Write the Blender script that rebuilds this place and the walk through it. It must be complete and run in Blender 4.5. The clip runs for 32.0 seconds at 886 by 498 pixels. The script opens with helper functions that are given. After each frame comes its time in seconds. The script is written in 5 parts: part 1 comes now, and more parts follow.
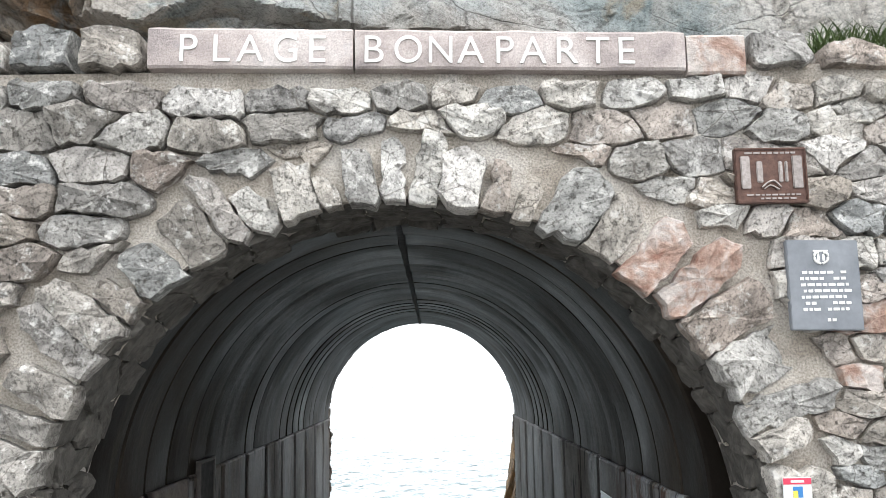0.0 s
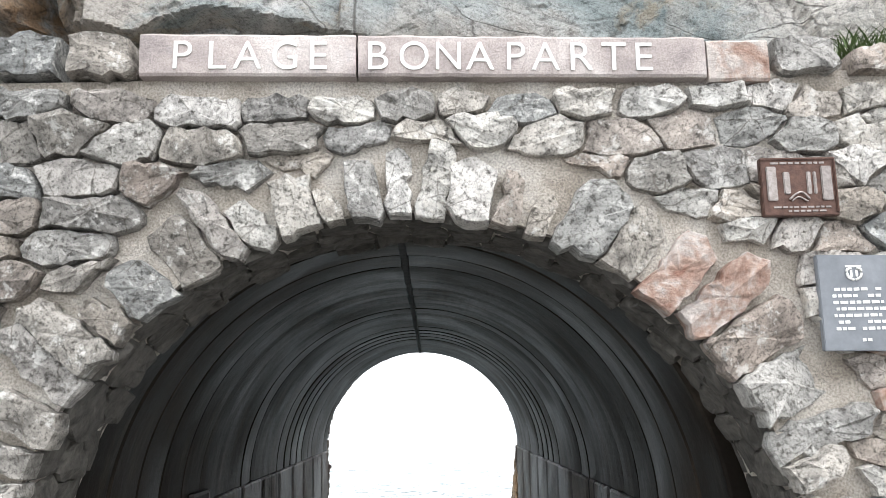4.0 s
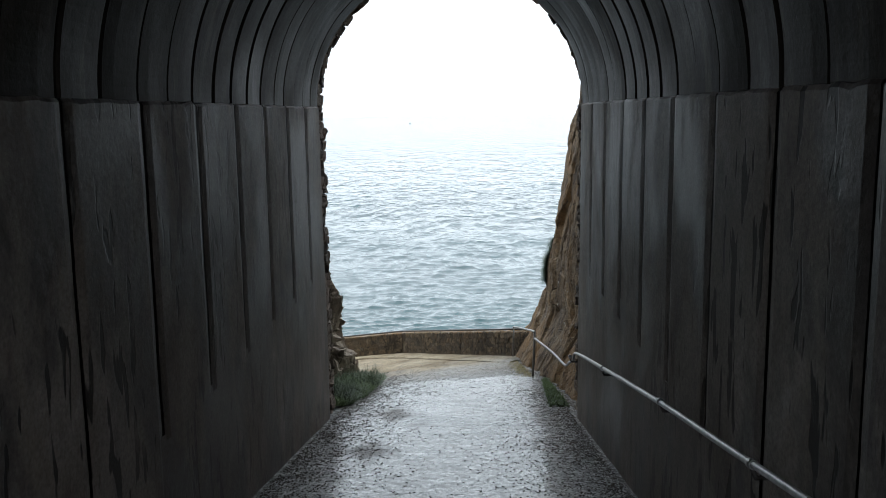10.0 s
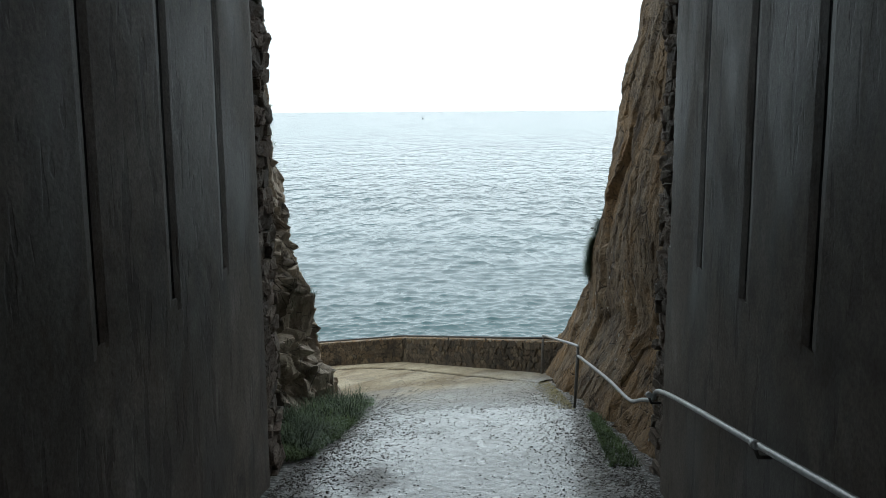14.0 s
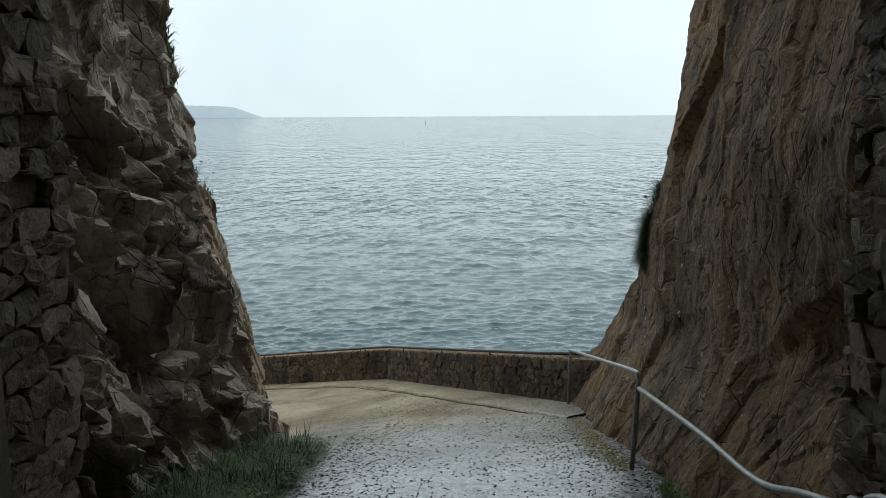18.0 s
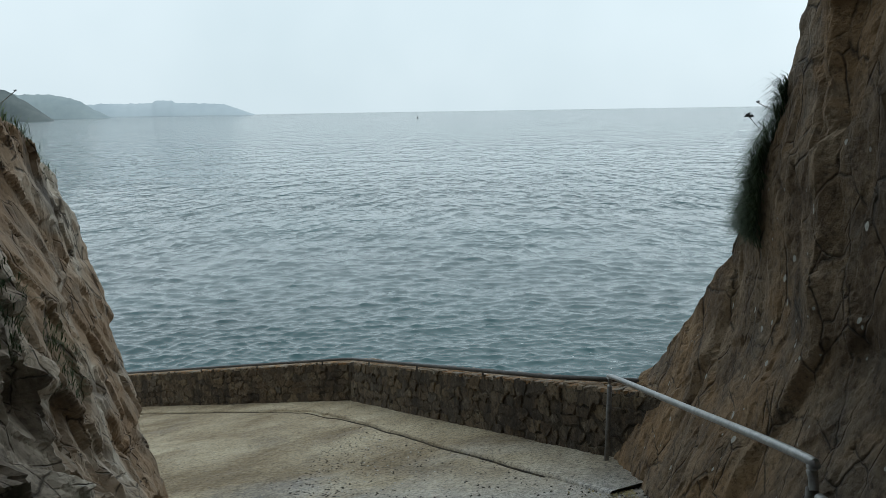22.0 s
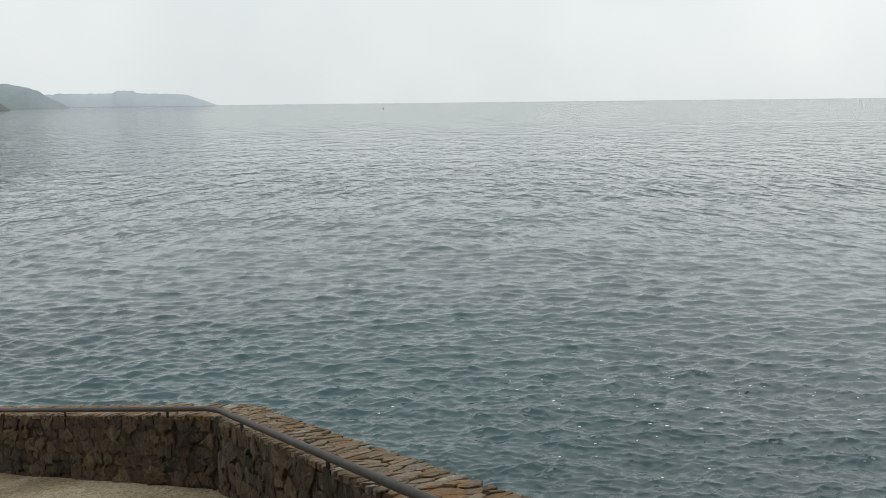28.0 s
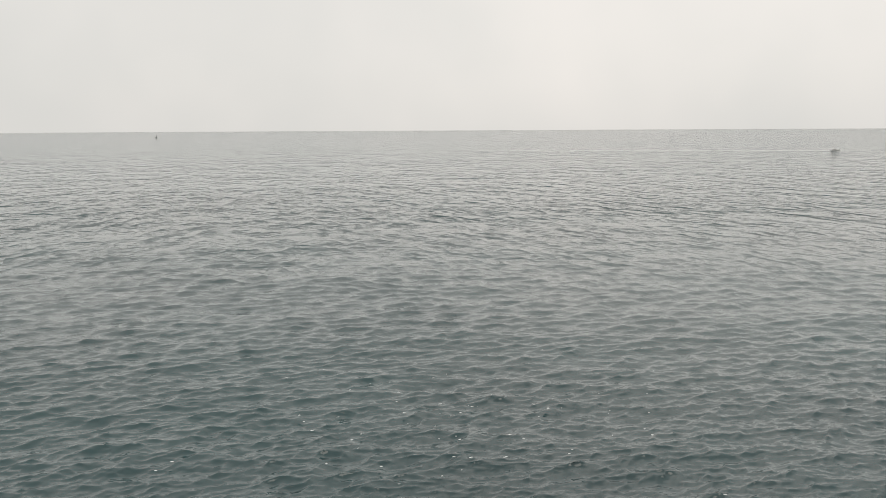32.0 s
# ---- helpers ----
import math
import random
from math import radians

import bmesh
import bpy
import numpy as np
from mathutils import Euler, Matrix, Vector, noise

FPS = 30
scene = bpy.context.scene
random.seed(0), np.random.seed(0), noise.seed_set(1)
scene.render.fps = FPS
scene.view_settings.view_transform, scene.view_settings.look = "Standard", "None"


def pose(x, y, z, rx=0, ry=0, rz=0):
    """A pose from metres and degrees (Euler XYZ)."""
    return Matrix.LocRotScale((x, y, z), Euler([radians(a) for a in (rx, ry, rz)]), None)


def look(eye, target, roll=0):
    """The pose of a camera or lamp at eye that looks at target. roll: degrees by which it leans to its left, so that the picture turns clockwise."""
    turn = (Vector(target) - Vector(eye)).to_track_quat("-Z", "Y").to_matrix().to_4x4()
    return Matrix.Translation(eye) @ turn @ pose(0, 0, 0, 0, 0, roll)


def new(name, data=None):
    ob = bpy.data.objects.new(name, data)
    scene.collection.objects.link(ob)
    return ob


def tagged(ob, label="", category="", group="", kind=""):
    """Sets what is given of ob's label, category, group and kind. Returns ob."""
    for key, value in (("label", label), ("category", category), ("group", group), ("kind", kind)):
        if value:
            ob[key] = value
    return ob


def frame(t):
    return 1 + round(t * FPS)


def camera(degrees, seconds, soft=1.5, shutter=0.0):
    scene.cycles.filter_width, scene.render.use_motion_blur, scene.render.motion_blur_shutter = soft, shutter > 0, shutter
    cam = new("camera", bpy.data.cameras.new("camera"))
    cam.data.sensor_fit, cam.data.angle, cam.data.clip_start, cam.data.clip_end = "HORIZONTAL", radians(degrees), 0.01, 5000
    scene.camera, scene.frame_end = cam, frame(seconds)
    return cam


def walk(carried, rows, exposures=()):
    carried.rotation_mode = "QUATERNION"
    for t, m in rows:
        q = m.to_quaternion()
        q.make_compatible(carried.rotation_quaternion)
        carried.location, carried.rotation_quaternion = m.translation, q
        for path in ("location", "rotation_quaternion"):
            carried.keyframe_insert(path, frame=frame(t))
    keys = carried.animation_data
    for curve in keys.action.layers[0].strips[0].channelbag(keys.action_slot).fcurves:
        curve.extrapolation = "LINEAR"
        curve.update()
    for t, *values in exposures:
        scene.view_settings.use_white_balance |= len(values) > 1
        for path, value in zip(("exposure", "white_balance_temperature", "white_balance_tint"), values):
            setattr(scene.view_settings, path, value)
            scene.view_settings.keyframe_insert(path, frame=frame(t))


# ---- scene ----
cam = camera(53.9, 32.0, 0.8)
PATH = [
    (0, (0.199, -4.793, 2.513), (0.229, -2.814, 2.801), -1.1),
    (0.5, (0.216, -4.829, 2.560), (0.242, -2.862, 2.924), -1.1),
    (1, (0.228, -4.865, 2.566), (0.254, -2.937, 3.094), -1.0),
    (1.5, (0.223, -4.881, 2.558), (0.250, -3.003, 3.247), -1.0),
    (2, (0.233, -4.891, 2.549), (0.255, -3.046, 3.319), -1.0),
    (2.5, (0.219, -4.870, 2.525), (0.246, -3.036, 3.323), -1.0),
    (3, (0.205, -4.757, 2.483), (0.238, -2.923, 3.280), -1.0),
    (3.5, (0.179, -4.652, 2.447), (0.210, -2.756, 3.084), -1.3),
    (4, (0.154, -4.540, 2.487), (0.190, -2.572, 2.845), -1.3),
    (4.5, (0.192, -4.324, 2.413), (0.225, -2.336, 2.631), -1.3),
    (6.5, (0.093, -3.115, 2.262), (0.097, -1.116, 2.177), -1.2),
    (7, (0.102, -2.727, 2.161), (0.081, -0.732, 2.011), -1.2),
    (7.5, (0.148, -2.275, 2.107), (0.119, -0.283, 1.934), -1.1),
    (8, (0.206, -1.821, 2.025), (0.165, 0.168, 1.826), -1.0),
    (8.5, (0.212, -1.407, 1.928), (0.156, 0.576, 1.673), -1.0),
    (9, (0.246, -0.941, 1.838), (0.187, 1.036, 1.537), -1.0),
    (9.5, (0.256, -0.502, 1.766), (0.196, 1.473, 1.460), -0.8),
    (10, (0.249, -0.024, 1.698), (0.186, 1.951, 1.389), -0.8),
    (10.5, (0.274, 0.469, 1.604), (0.207, 2.444, 1.293), -0.7),
    (11, (0.285, 0.958, 1.483), (0.203, 2.932, 1.171), -0.7),
    (11.5, (0.346, 1.493, 1.348), (0.256, 3.467, 1.037), -0.7),
    (12, (0.359, 2.033, 1.262), (0.264, 4.007, 0.952), -0.5),
    (12.5, (0.340, 2.568, 1.185), (0.246, 4.541, 0.872), -0.6),
    (13, (0.321, 3.072, 1.080), (0.221, 5.045, 0.767), -0.6),
    (13.5, (0.208, 3.588, 0.994), (0.120, 5.561, 0.679), -0.5),
    (14, (0.160, 4.151, 0.854), (0.070, 6.124, 0.536), -0.4),
    (14.5, (0.076, 4.639, 0.719), (-0.012, 6.612, 0.404), -0.3),
    (16.5, (0.175, 6.685, 0.264), (0.083, 8.659, -0.045), -0.5),
    (17, (0.164, 7.141, 0.145), (0.070, 9.115, -0.163), -0.4),
    (17.5, (0.172, 7.585, 0.065), (0.079, 9.559, -0.247), -0.5),
    (18, (0.147, 8.048, -0.057), (0.051, 10.022, -0.364), -0.3),
    (18.5, (0.158, 8.503, -0.139), (0.066, 10.477, -0.446), -0.4),
    (19, (0.155, 8.965, -0.226), (0.067, 10.938, -0.537), -0.5),
    (19.5, (0.164, 9.422, -0.316), (0.079, 11.395, -0.629), -0.6),
    (20, (0.218, 9.919, -0.421), (0.131, 11.892, -0.734), -0.8),
    (20.5, (0.230, 10.377, -0.545), (0.142, 12.351, -0.857), -0.7),
    (21, (0.268, 10.834, -0.657), (0.185, 12.808, -0.970), -0.9),
    (21.5, (0.228, 11.310, -0.762), (0.146, 13.283, -1.077), -0.8),
    (22, (0.193, 11.771, -0.837), (0.111, 13.744, -1.155), -0.9),
    (22.5, (0.118, 12.259, -0.983), (0.038, 14.233, -1.295), -0.3),
    (23, (0.086, 12.756, -1.075), (0.009, 14.729, -1.387), -0.5),
    (23.5, (0.092, 13.303, -1.158), (0.016, 15.275, -1.479), -0.9),
    (24, (0.041, 13.768, -1.278), (-0.035, 15.741, -1.597), -0.7),
    (24.5, (0.016, 14.244, -1.392), (-0.048, 16.216, -1.721), -0.3),
    (25, (0.004, 14.786, -1.529), (-0.057, 16.758, -1.857), -0.6),
    (25.5, (0.038, 15.306, -1.651), (0.001, 17.279, -1.978), -0.5),
    (26, (0.020, 15.775, -1.760), (0.007, 17.748, -2.086), -0.5),
    (26.5, (0.055, 16.303, -1.869), (0.043, 18.275, -2.198), -0.8),
    (28.5, (-0.028, 18.352, -2.328), (-0.031, 20.323, -2.666), -0.6),
    (29, (-0.071, 18.909, -2.484), (-0.074, 20.880, -2.823), -0.6),
    (29.5, (-0.122, 19.253, -2.542), (-0.119, 21.225, -2.874), -0.1),
    (30, (-0.126, 19.490, -2.581), (-0.121, 21.461, -2.918), -0.7),
    (30.5, (-0.099, 19.682, -2.611), (-0.081, 21.654, -2.943), -0.4),
    (31, (-0.090, 19.871, -2.614), (0.042, 21.839, -2.947), -0.4),
    (31.5, (-0.054, 20.075, -2.614), (0.267, 22.023, -2.931), -0.4),
    (32, (-0.009, 20.282, -2.613), (0.484, 22.240, -2.893), -0.3),
]
walk(cam, [(t, look(eye, target, roll)) for t, eye, target, roll in PATH],
     [(0, 1.85, 6300, 12), (1, 1.7, 6300, 12), (2, 2.0, 6300, 12), (2.5, 2.1, 6300, 12), (3.5, 2.0, 6300, 13), (4.5, 1.7, 6300, 12), (6.5, 1.22, 5950, 10), (9, 1.08, 5950, 10), (11, 0.96, 5950, 8), (13, 0.80, 5900, 4), (14.5, 0.68, 5900, 4),
      (17, 0.36, 5900, 4), (21, 0.08, 5800, 2), (23, 0.05, 5800, 3), (26, 0.05, 6150, 6), (29, 0.05, 6600, 10), (30, 0.1, 6750, 11), (31, 0.05, 6950, 14), (32, -0.08, 7000, 14)])

# world: an even overcast sky
world = bpy.data.worlds.new("overcast_sky")
scene.world = world
world.use_nodes = True
wn, wl = world.node_tree.nodes, world.node_tree.links
sky = wn.new("ShaderNodeTexSky")
sky.sky_type, sky.sun_disc = "NISHITA", False
sky.sun_elevation, sky.sun_rotation = radians(48), radians(35)
sky.air_density, sky.dust_density = 1.0, 4.0
soft_sky = wn.new("ShaderNodeHueSaturation")
soft_sky.inputs["Saturation"].default_value = 0.25
wl.new(sky.outputs[0], soft_sky.inputs["Color"])
cloud_tc = wn.new("ShaderNodeTexCoord")
cloud_noise = wn.new("ShaderNodeTexNoise")
cloud_noise.inputs["Scale"].default_value, cloud_noise.inputs["Detail"].default_value = 2.2, 4
wl.new(cloud_tc.outputs["Generated"], cloud_noise.inputs["Vector"])
cloud_ramp = wn.new("ShaderNodeValToRGB")
cloud_ramp.color_ramp.elements[0].position, cloud_ramp.color_ramp.elements[0].color = 0.34, (0.78, 0.83, 0.835, 1)
cloud_ramp.color_ramp.elements[1].position, cloud_ramp.color_ramp.elements[1].color = 0.68, (0.96, 0.98, 0.975, 1)
wl.new(cloud_noise.outputs[0], cloud_ramp.inputs[0])
clear_bg, cloud_bg, sky_mix = wn.new("ShaderNodeBackground"), wn.new("ShaderNodeBackground"), wn.new("ShaderNodeMixShader")
clear_bg.inputs["Strength"].default_value = 0.09
cloud_bg.inputs["Strength"].default_value = 1.0
sky_mix.inputs[0].default_value = 0.85
wl.new(soft_sky.outputs[0], clear_bg.inputs["Color"])
wl.new(cloud_ramp.outputs[0], cloud_bg.inputs["Color"])
wl.new(clear_bg.outputs[0], sky_mix.inputs[1])
wl.new(cloud_bg.outputs[0], sky_mix.inputs[2])
wl.new(sky_mix.outputs[0], wn["World Output"].inputs[0])

sun = new("sun", bpy.data.lights.new("sun", "SUN"))
sun.data.energy, sun.data.angle, sun.data.color = 0.7, radians(35), (1.0, 0.96, 0.9)
sun.matrix_world = look((10, -8, 24), (0, 0, 0))


# ---- materials ----
def mat(name, build, rough=0.8, bump=0.0, metal=0.0, spec=0.5):
    """A node material; build(g) gives the colour socket and the height socket (or None)."""
    m = bpy.data.materials.new(name)
    m.use_nodes = True
    g = Graph(m.node_tree)
    p = m.node_tree.nodes["Principled BSDF"]
    p.inputs["Roughness"].default_value, p.inputs["Metallic"].default_value = rough, metal
    p.inputs["Specular IOR Level"].default_value = spec
    colour, height, *rest = build(g)
    if isinstance(colour, tuple):
        p.inputs["Base Color"].default_value = (*colour, 1)
    else:
        g.l.new(colour, p.inputs["Base Color"])
    if height is not None:
        b = g.n.new("ShaderNodeBump")
        b.inputs["Strength"].default_value, b.inputs["Distance"].default_value = 1.0, bump
        g.l.new(height, b.inputs["Height"])
        g.l.new(b.outputs[0], p.inputs["Normal"])
    if rest:
        g.l.new(rest[0], p.inputs["Roughness"])
    return m


class Graph:
    """Short names for the nodes that the materials use."""

    def __init__(self, tree):
        self.n, self.l = tree.nodes, tree.links
        self.geo = self.n.new("ShaderNodeNewGeometry")
        self.info = self.n.new("ShaderNodeObjectInfo")

    def at(self, sx=1, sy=1, sz=1):
        k = self.n.new("ShaderNodeMapping")
        k.inputs["Scale"].default_value = (sx, sy, sz)
        self.l.new(self.geo.outputs["Position"], k.inputs["Vector"])
        return k.outputs[0]

    def turned(self, rot, scale):
        """Position turned by rot degrees, then stretched."""
        k = self.n.new("ShaderNodeMapping")
        k.inputs["Rotation"].default_value = [radians(a) for a in rot]
        self.l.new(self.geo.outputs["Position"], k.inputs["Vector"])
        s = self.n.new("ShaderNodeMapping")
        s.inputs["Scale"].default_value = scale
        self.l.new(k.outputs[0], s.inputs["Vector"])
        return s.outputs[0]

    def cracks(self, scale, v, width):
        """1 along thin broken cracks, else 0."""
        k = self.n.new("ShaderNodeTexVoronoi")
        k.feature = "DISTANCE_TO_EDGE"
        k.inputs["Scale"].default_value = scale
        push = self.n.new("ShaderNodeVectorMath")
        push.operation = "MULTIPLY_ADD"
        self.l.new(self.noise(scale * 2.5, 4, 0.6, v).node.outputs["Color"], push.inputs[0])
        push.inputs[1].default_value = (0.14 / scale,) * 3
        self.l.new(v, push.inputs[2])
        self.l.new(push.outputs[0], k.inputs["Vector"])
        line = self.ramp(k.outputs["Distance"], (0.0, 1.0), (width, 0.0))
        return self.math("MULTIPLY", line, self.ramp(self.noise(scale * 1.3, 3, 0.5, v), (0.45, 0.0), (0.56, 1.0)))

    def noise(self, scale, detail=4, rough=0.55, v=None, warp=0.0):
        k = self.n.new("ShaderNodeTexNoise")
        k.inputs["Scale"].default_value, k.inputs["Detail"].default_value = scale, detail
        k.inputs["Roughness"].default_value, k.inputs["Distortion"].default_value = rough, warp
        self.l.new(v or self.geo.outputs["Position"], k.inputs["Vector"])
        return k.outputs[0]

    def cells(self, scale, v=None, feature="F1", out="Distance"):
        k = self.n.new("ShaderNodeTexVoronoi")
        k.feature = feature
        k.inputs["Scale"].default_value = scale
        self.l.new(v or self.geo.outputs["Position"], k.inputs["Vector"])
        return k.outputs[out]

    def ramp(self, value, *stops):
        k = self.n.new("ShaderNodeValToRGB")
        e = k.color_ramp.elements
        for i, (pos, c) in enumerate(stops):
            s = e[i] if i < 2 else e.new(pos)
            s.position = pos
            s.color = (*c, 1) if isinstance(c, tuple) else (c, c, c, 1)
        self.l.new(value, k.inputs[0])
        return k.outputs[0]

    def mix(self, f, a, b, mode="MIX"):
        k = self.n.new("ShaderNodeMix")
        k.data_type, k.blend_type = "RGBA", mode
        for s, v in ((k.inputs[0], f), (k.inputs[6], a), (k.inputs[7], b)):
            if isinstance(v, tuple):
                s.default_value = (*v, 1)
            elif isinstance(v, (int, float)):
                s.default_value = v
            else:
                self.l.new(v, s)
        return k.outputs[2]

    def math(self, op, a, b=0.0):
        k = self.n.new("ShaderNodeMath")
        k.operation = op
        for s, v in ((k.inputs[0], a), (k.inputs[1], b)):
            if isinstance(v, (int, float)):
                s.default_value = v
            else:
                self.l.new(v, s)
        return k.outputs[0]

    def axis(self, which):
        k = self.n.new("ShaderNodeSeparateXYZ")
        self.l.new(self.geo.outputs["Position"], k.inputs[0])
        return k.outputs[which]

    def vary(self, colour, amount=0.25):
        """Hue and value shift from piece to piece."""
        k = self.n.new("ShaderNodeHueSaturation")
        self.l.new(colour, k.inputs["Color"])
        self.l.new(self.math("MULTIPLY_ADD", self.info.outputs["Random"], amount), k.inputs["Value"])
        k.inputs["Value"].links[0].from_node.inputs[2].default_value = 1 - amount / 2
        return k.outputs[0]


def m_masonry(g):
    """Pale foliated rubble: each stone its own tint and lie, streaked along its grain, with dark mineral specks."""
    rnd = g.info.outputs["Random"]
    lie = g.n.new("ShaderNodeCombineXYZ")
    g.l.new(g.math("SUBTRACT", g.math("MULTIPLY", rnd, 2.4), 1.2), lie.inputs[1])
    k = g.n.new("ShaderNodeMapping")
    g.l.new(g.geo.outputs["Position"], k.inputs["Vector"])
    g.l.new(lie.outputs[0], k.inputs["Rotation"])
    k2 = g.n.new("ShaderNodeMapping")
    k2.inputs["Scale"].default_value = (5, 5, 17)
    g.l.new(k.outputs[0], k2.inputs["Vector"])
    streak = g.noise(1.0, 8, 0.7, k2.outputs[0], 0.5)
    grain = g.noise(75, 6, 0.75)
    big = g.noise(6, 6, 0.65, warp=0.6)
    c = g.ramp(rnd, (0.0, (0.58, 0.53, 0.465)), (0.14, (0.34, 0.33, 0.315)), (0.30, (0.74, 0.705, 0.645)), (0.44, (0.48, 0.42, 0.355)),
               (0.56, (0.40, 0.41, 0.40)), (0.70, (0.66, 0.61, 0.545)), (0.84, (0.44, 0.365, 0.31)), (1.0, (0.78, 0.75, 0.705)))
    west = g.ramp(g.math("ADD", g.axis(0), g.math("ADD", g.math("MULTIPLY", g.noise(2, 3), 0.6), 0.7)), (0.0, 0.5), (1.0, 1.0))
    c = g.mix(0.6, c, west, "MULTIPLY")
    c = g.mix(0.8, c, g.ramp(big, (0.36, 0.42), (0.48, 0.85), (0.6, 1.0)), "MULTIPLY")
    c = g.mix(0.75, c, g.ramp(streak, (0.36, 0.4), (0.47, 0.85), (0.56, 1.0)), "MULTIPLY")
    c = g.mix(0.7, c, g.ramp(grain, (0.38, 0.12), (0.46, 0.75), (0.54, 1.0)), "MULTIPLY")
    pits = g.ramp(g.noise(26, 7, 0.8), (0.37, 1.0), (0.43, 0.0))
    c = g.mix(g.math("MULTIPLY", pits, 0.7), c, (0.10, 0.085, 0.07))
    c = g.mix(g.ramp(g.noise(10, 8, 0.75), (0.55, 0.0), (0.61, 0.55)), c, (0.74, 0.72, 0.68))
    c = g.mix(g.math("MULTIPLY", g.cracks(5, k.outputs[0], 0.02), 0.7), c, (0.09, 0.075, 0.06))
    h = g.math("ADD", g.math("MULTIPLY", grain, 0.25), g.math("ADD", g.math("MULTIPLY", streak, 0.7), g.math("SUBTRACT", g.math("MULTIPLY", big, 0.6), g.math("MULTIPLY", pits, 0.35))))
    return c, h


def m_mortar(g):
    grain = g.noise(90, 4, 0.7)
    big = g.noise(4, 4)
    c = g.ramp(big, (0.32, (0.33, 0.285, 0.235)), (0.48, (0.52, 0.465, 0.40)), (0.66, (0.66, 0.615, 0.555)))
    c = g.mix(0.7, c, g.ramp(grain, (0.36, 0.3), (0.58, 1.0)), "MULTIPLY")
    return c, g.math("ADD", grain, g.math("MULTIPLY", g.noise(14, 6, 0.7), 2.5))


def m_cliff(g):
    """Blue-green schist slab with pale diagonal veins, beige faces and rusty fissures."""
    v = g.turned((0, -34, 0), (0.45, 1.0, 1.4))
    w = g.turned((0, -34, 0), (0.8, 1.0, 1.15))
    x, z = g.axis(0), g.axis(2)
    wob = g.math("MULTIPLY", g.math("SUBTRACT", g.noise(2.5, 6, 0.65), 0.5), 0.5)

    def band(k, m, width):
        """1 near the line z = m + k x."""
        d = g.math("ABSOLUTE", g.math("ADD", g.math("SUBTRACT", g.math("SUBTRACT", z, m), g.math("MULTIPLY", x, k)), wob))
        return g.ramp(d, (0.0, 1.0), (width * 0.4, 0.85), (width, 0.0))

    def after(s, edge, soft):
        return g.ramp(g.math("ADD", g.math("SUBTRACT", s, edge), g.math("ADD", wob, 0.5)), (0.5, 0.0), (0.5 + soft, 1.0))

    streak = g.noise(1.3, 10, 0.62, v, 0.25)
    c = g.ramp(streak, (0.34, (0.17, 0.21, 0.213)), (0.45, (0.285, 0.325, 0.32)), (0.54, (0.40, 0.42, 0.41)), (0.66, (0.56, 0.56, 0.54)))
    beige = g.math("MULTIPLY", g.ramp(g.noise(0.9, 8, 0.7, None, 0.8), (0.49, 0.0), (0.56, 0.8)), g.math("SUBTRACT", 1.0, g.math("MULTIPLY", after(x, -0.9, 0.4), 0.55)))
    c = g.mix(beige, c, (0.54, 0.485, 0.43))
    c = g.mix(g.ramp(g.noise(1.5, 8, 0.7, None, 0.8), (0.55, 0.0), (0.62, 0.55)), c, (0.35, 0.27, 0.17))
    vein = g.math("MAXIMUM", band(-0.46, 5.64, 0.13), g.math("MAXIMUM", band(-0.9, 6.35, 0.10), band(-0.62, 5.95, 0.07)))
    vein = g.math("MULTIPLY", vein, g.math("MULTIPLY", after(x, -0.45, 0.3), g.ramp(g.noise(5, 6, 0.7, w), (0.36, 0.25), (0.5, 1.0))))
    vein = g.math("MAXIMUM", vein, g.math("MULTIPLY", band(1.9, 5.93, 0.11), g.math("SUBTRACT", 1.0, after(x, -0.2, 0.1))))
    c = g.mix(g.math("MULTIPLY", vein, 0.62), c, (0.74, 0.72, 0.695))
    split = g.math("ADD", g.math("ABSOLUTE", g.math("ADD", g.math("SUBTRACT", x, g.math("MULTIPLY", z, 0.12)), 2.58)), wob)
    left = g.ramp(split, (0.10, 1.0), (0.30, 0.0))
    c = g.mix(g.math("MULTIPLY", left, g.ramp(g.noise(2.2, 5, 0.65), (0.42, 0.0), (0.53, 1.0))), c, (0.33, 0.21, 0.12))
    c = g.mix(g.math("MULTIPLY", after(x, 1.75, 0.4), g.ramp(g.noise(1.6, 6, 0.68), (0.38, 0.3), (0.48, 0.9))), c, (0.80, 0.75, 0.69))
    fine = g.noise(13, 10, 0.76)
    c = g.mix(0.7, c, g.ramp(fine, (0.36, 0.2), (0.45, 0.8), (0.53, 1.0)), "MULTIPLY")
    scratch = g.noise(1.0, 8, 0.75, g.turned((0, -34, 0), (3, 3, 34)))
    c = g.mix(0.55, c, g.ramp(scratch, (0.38, 0.35), (0.46, 0.9), (0.54, 1.0)), "MULTIPLY")
    # Dark brown below the overhanging lip, adding to its shade in the colour.
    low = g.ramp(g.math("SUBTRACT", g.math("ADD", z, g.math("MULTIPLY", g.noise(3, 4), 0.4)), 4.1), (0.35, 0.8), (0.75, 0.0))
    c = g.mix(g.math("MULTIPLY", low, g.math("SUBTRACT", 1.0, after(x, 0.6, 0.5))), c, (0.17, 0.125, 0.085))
    grit = g.noise(60, 6, 0.8)
    c = g.mix(0.65, c, g.ramp(grit, (0.38, 0.25), (0.48, 0.85), (0.56, 1.0)), "MULTIPLY")
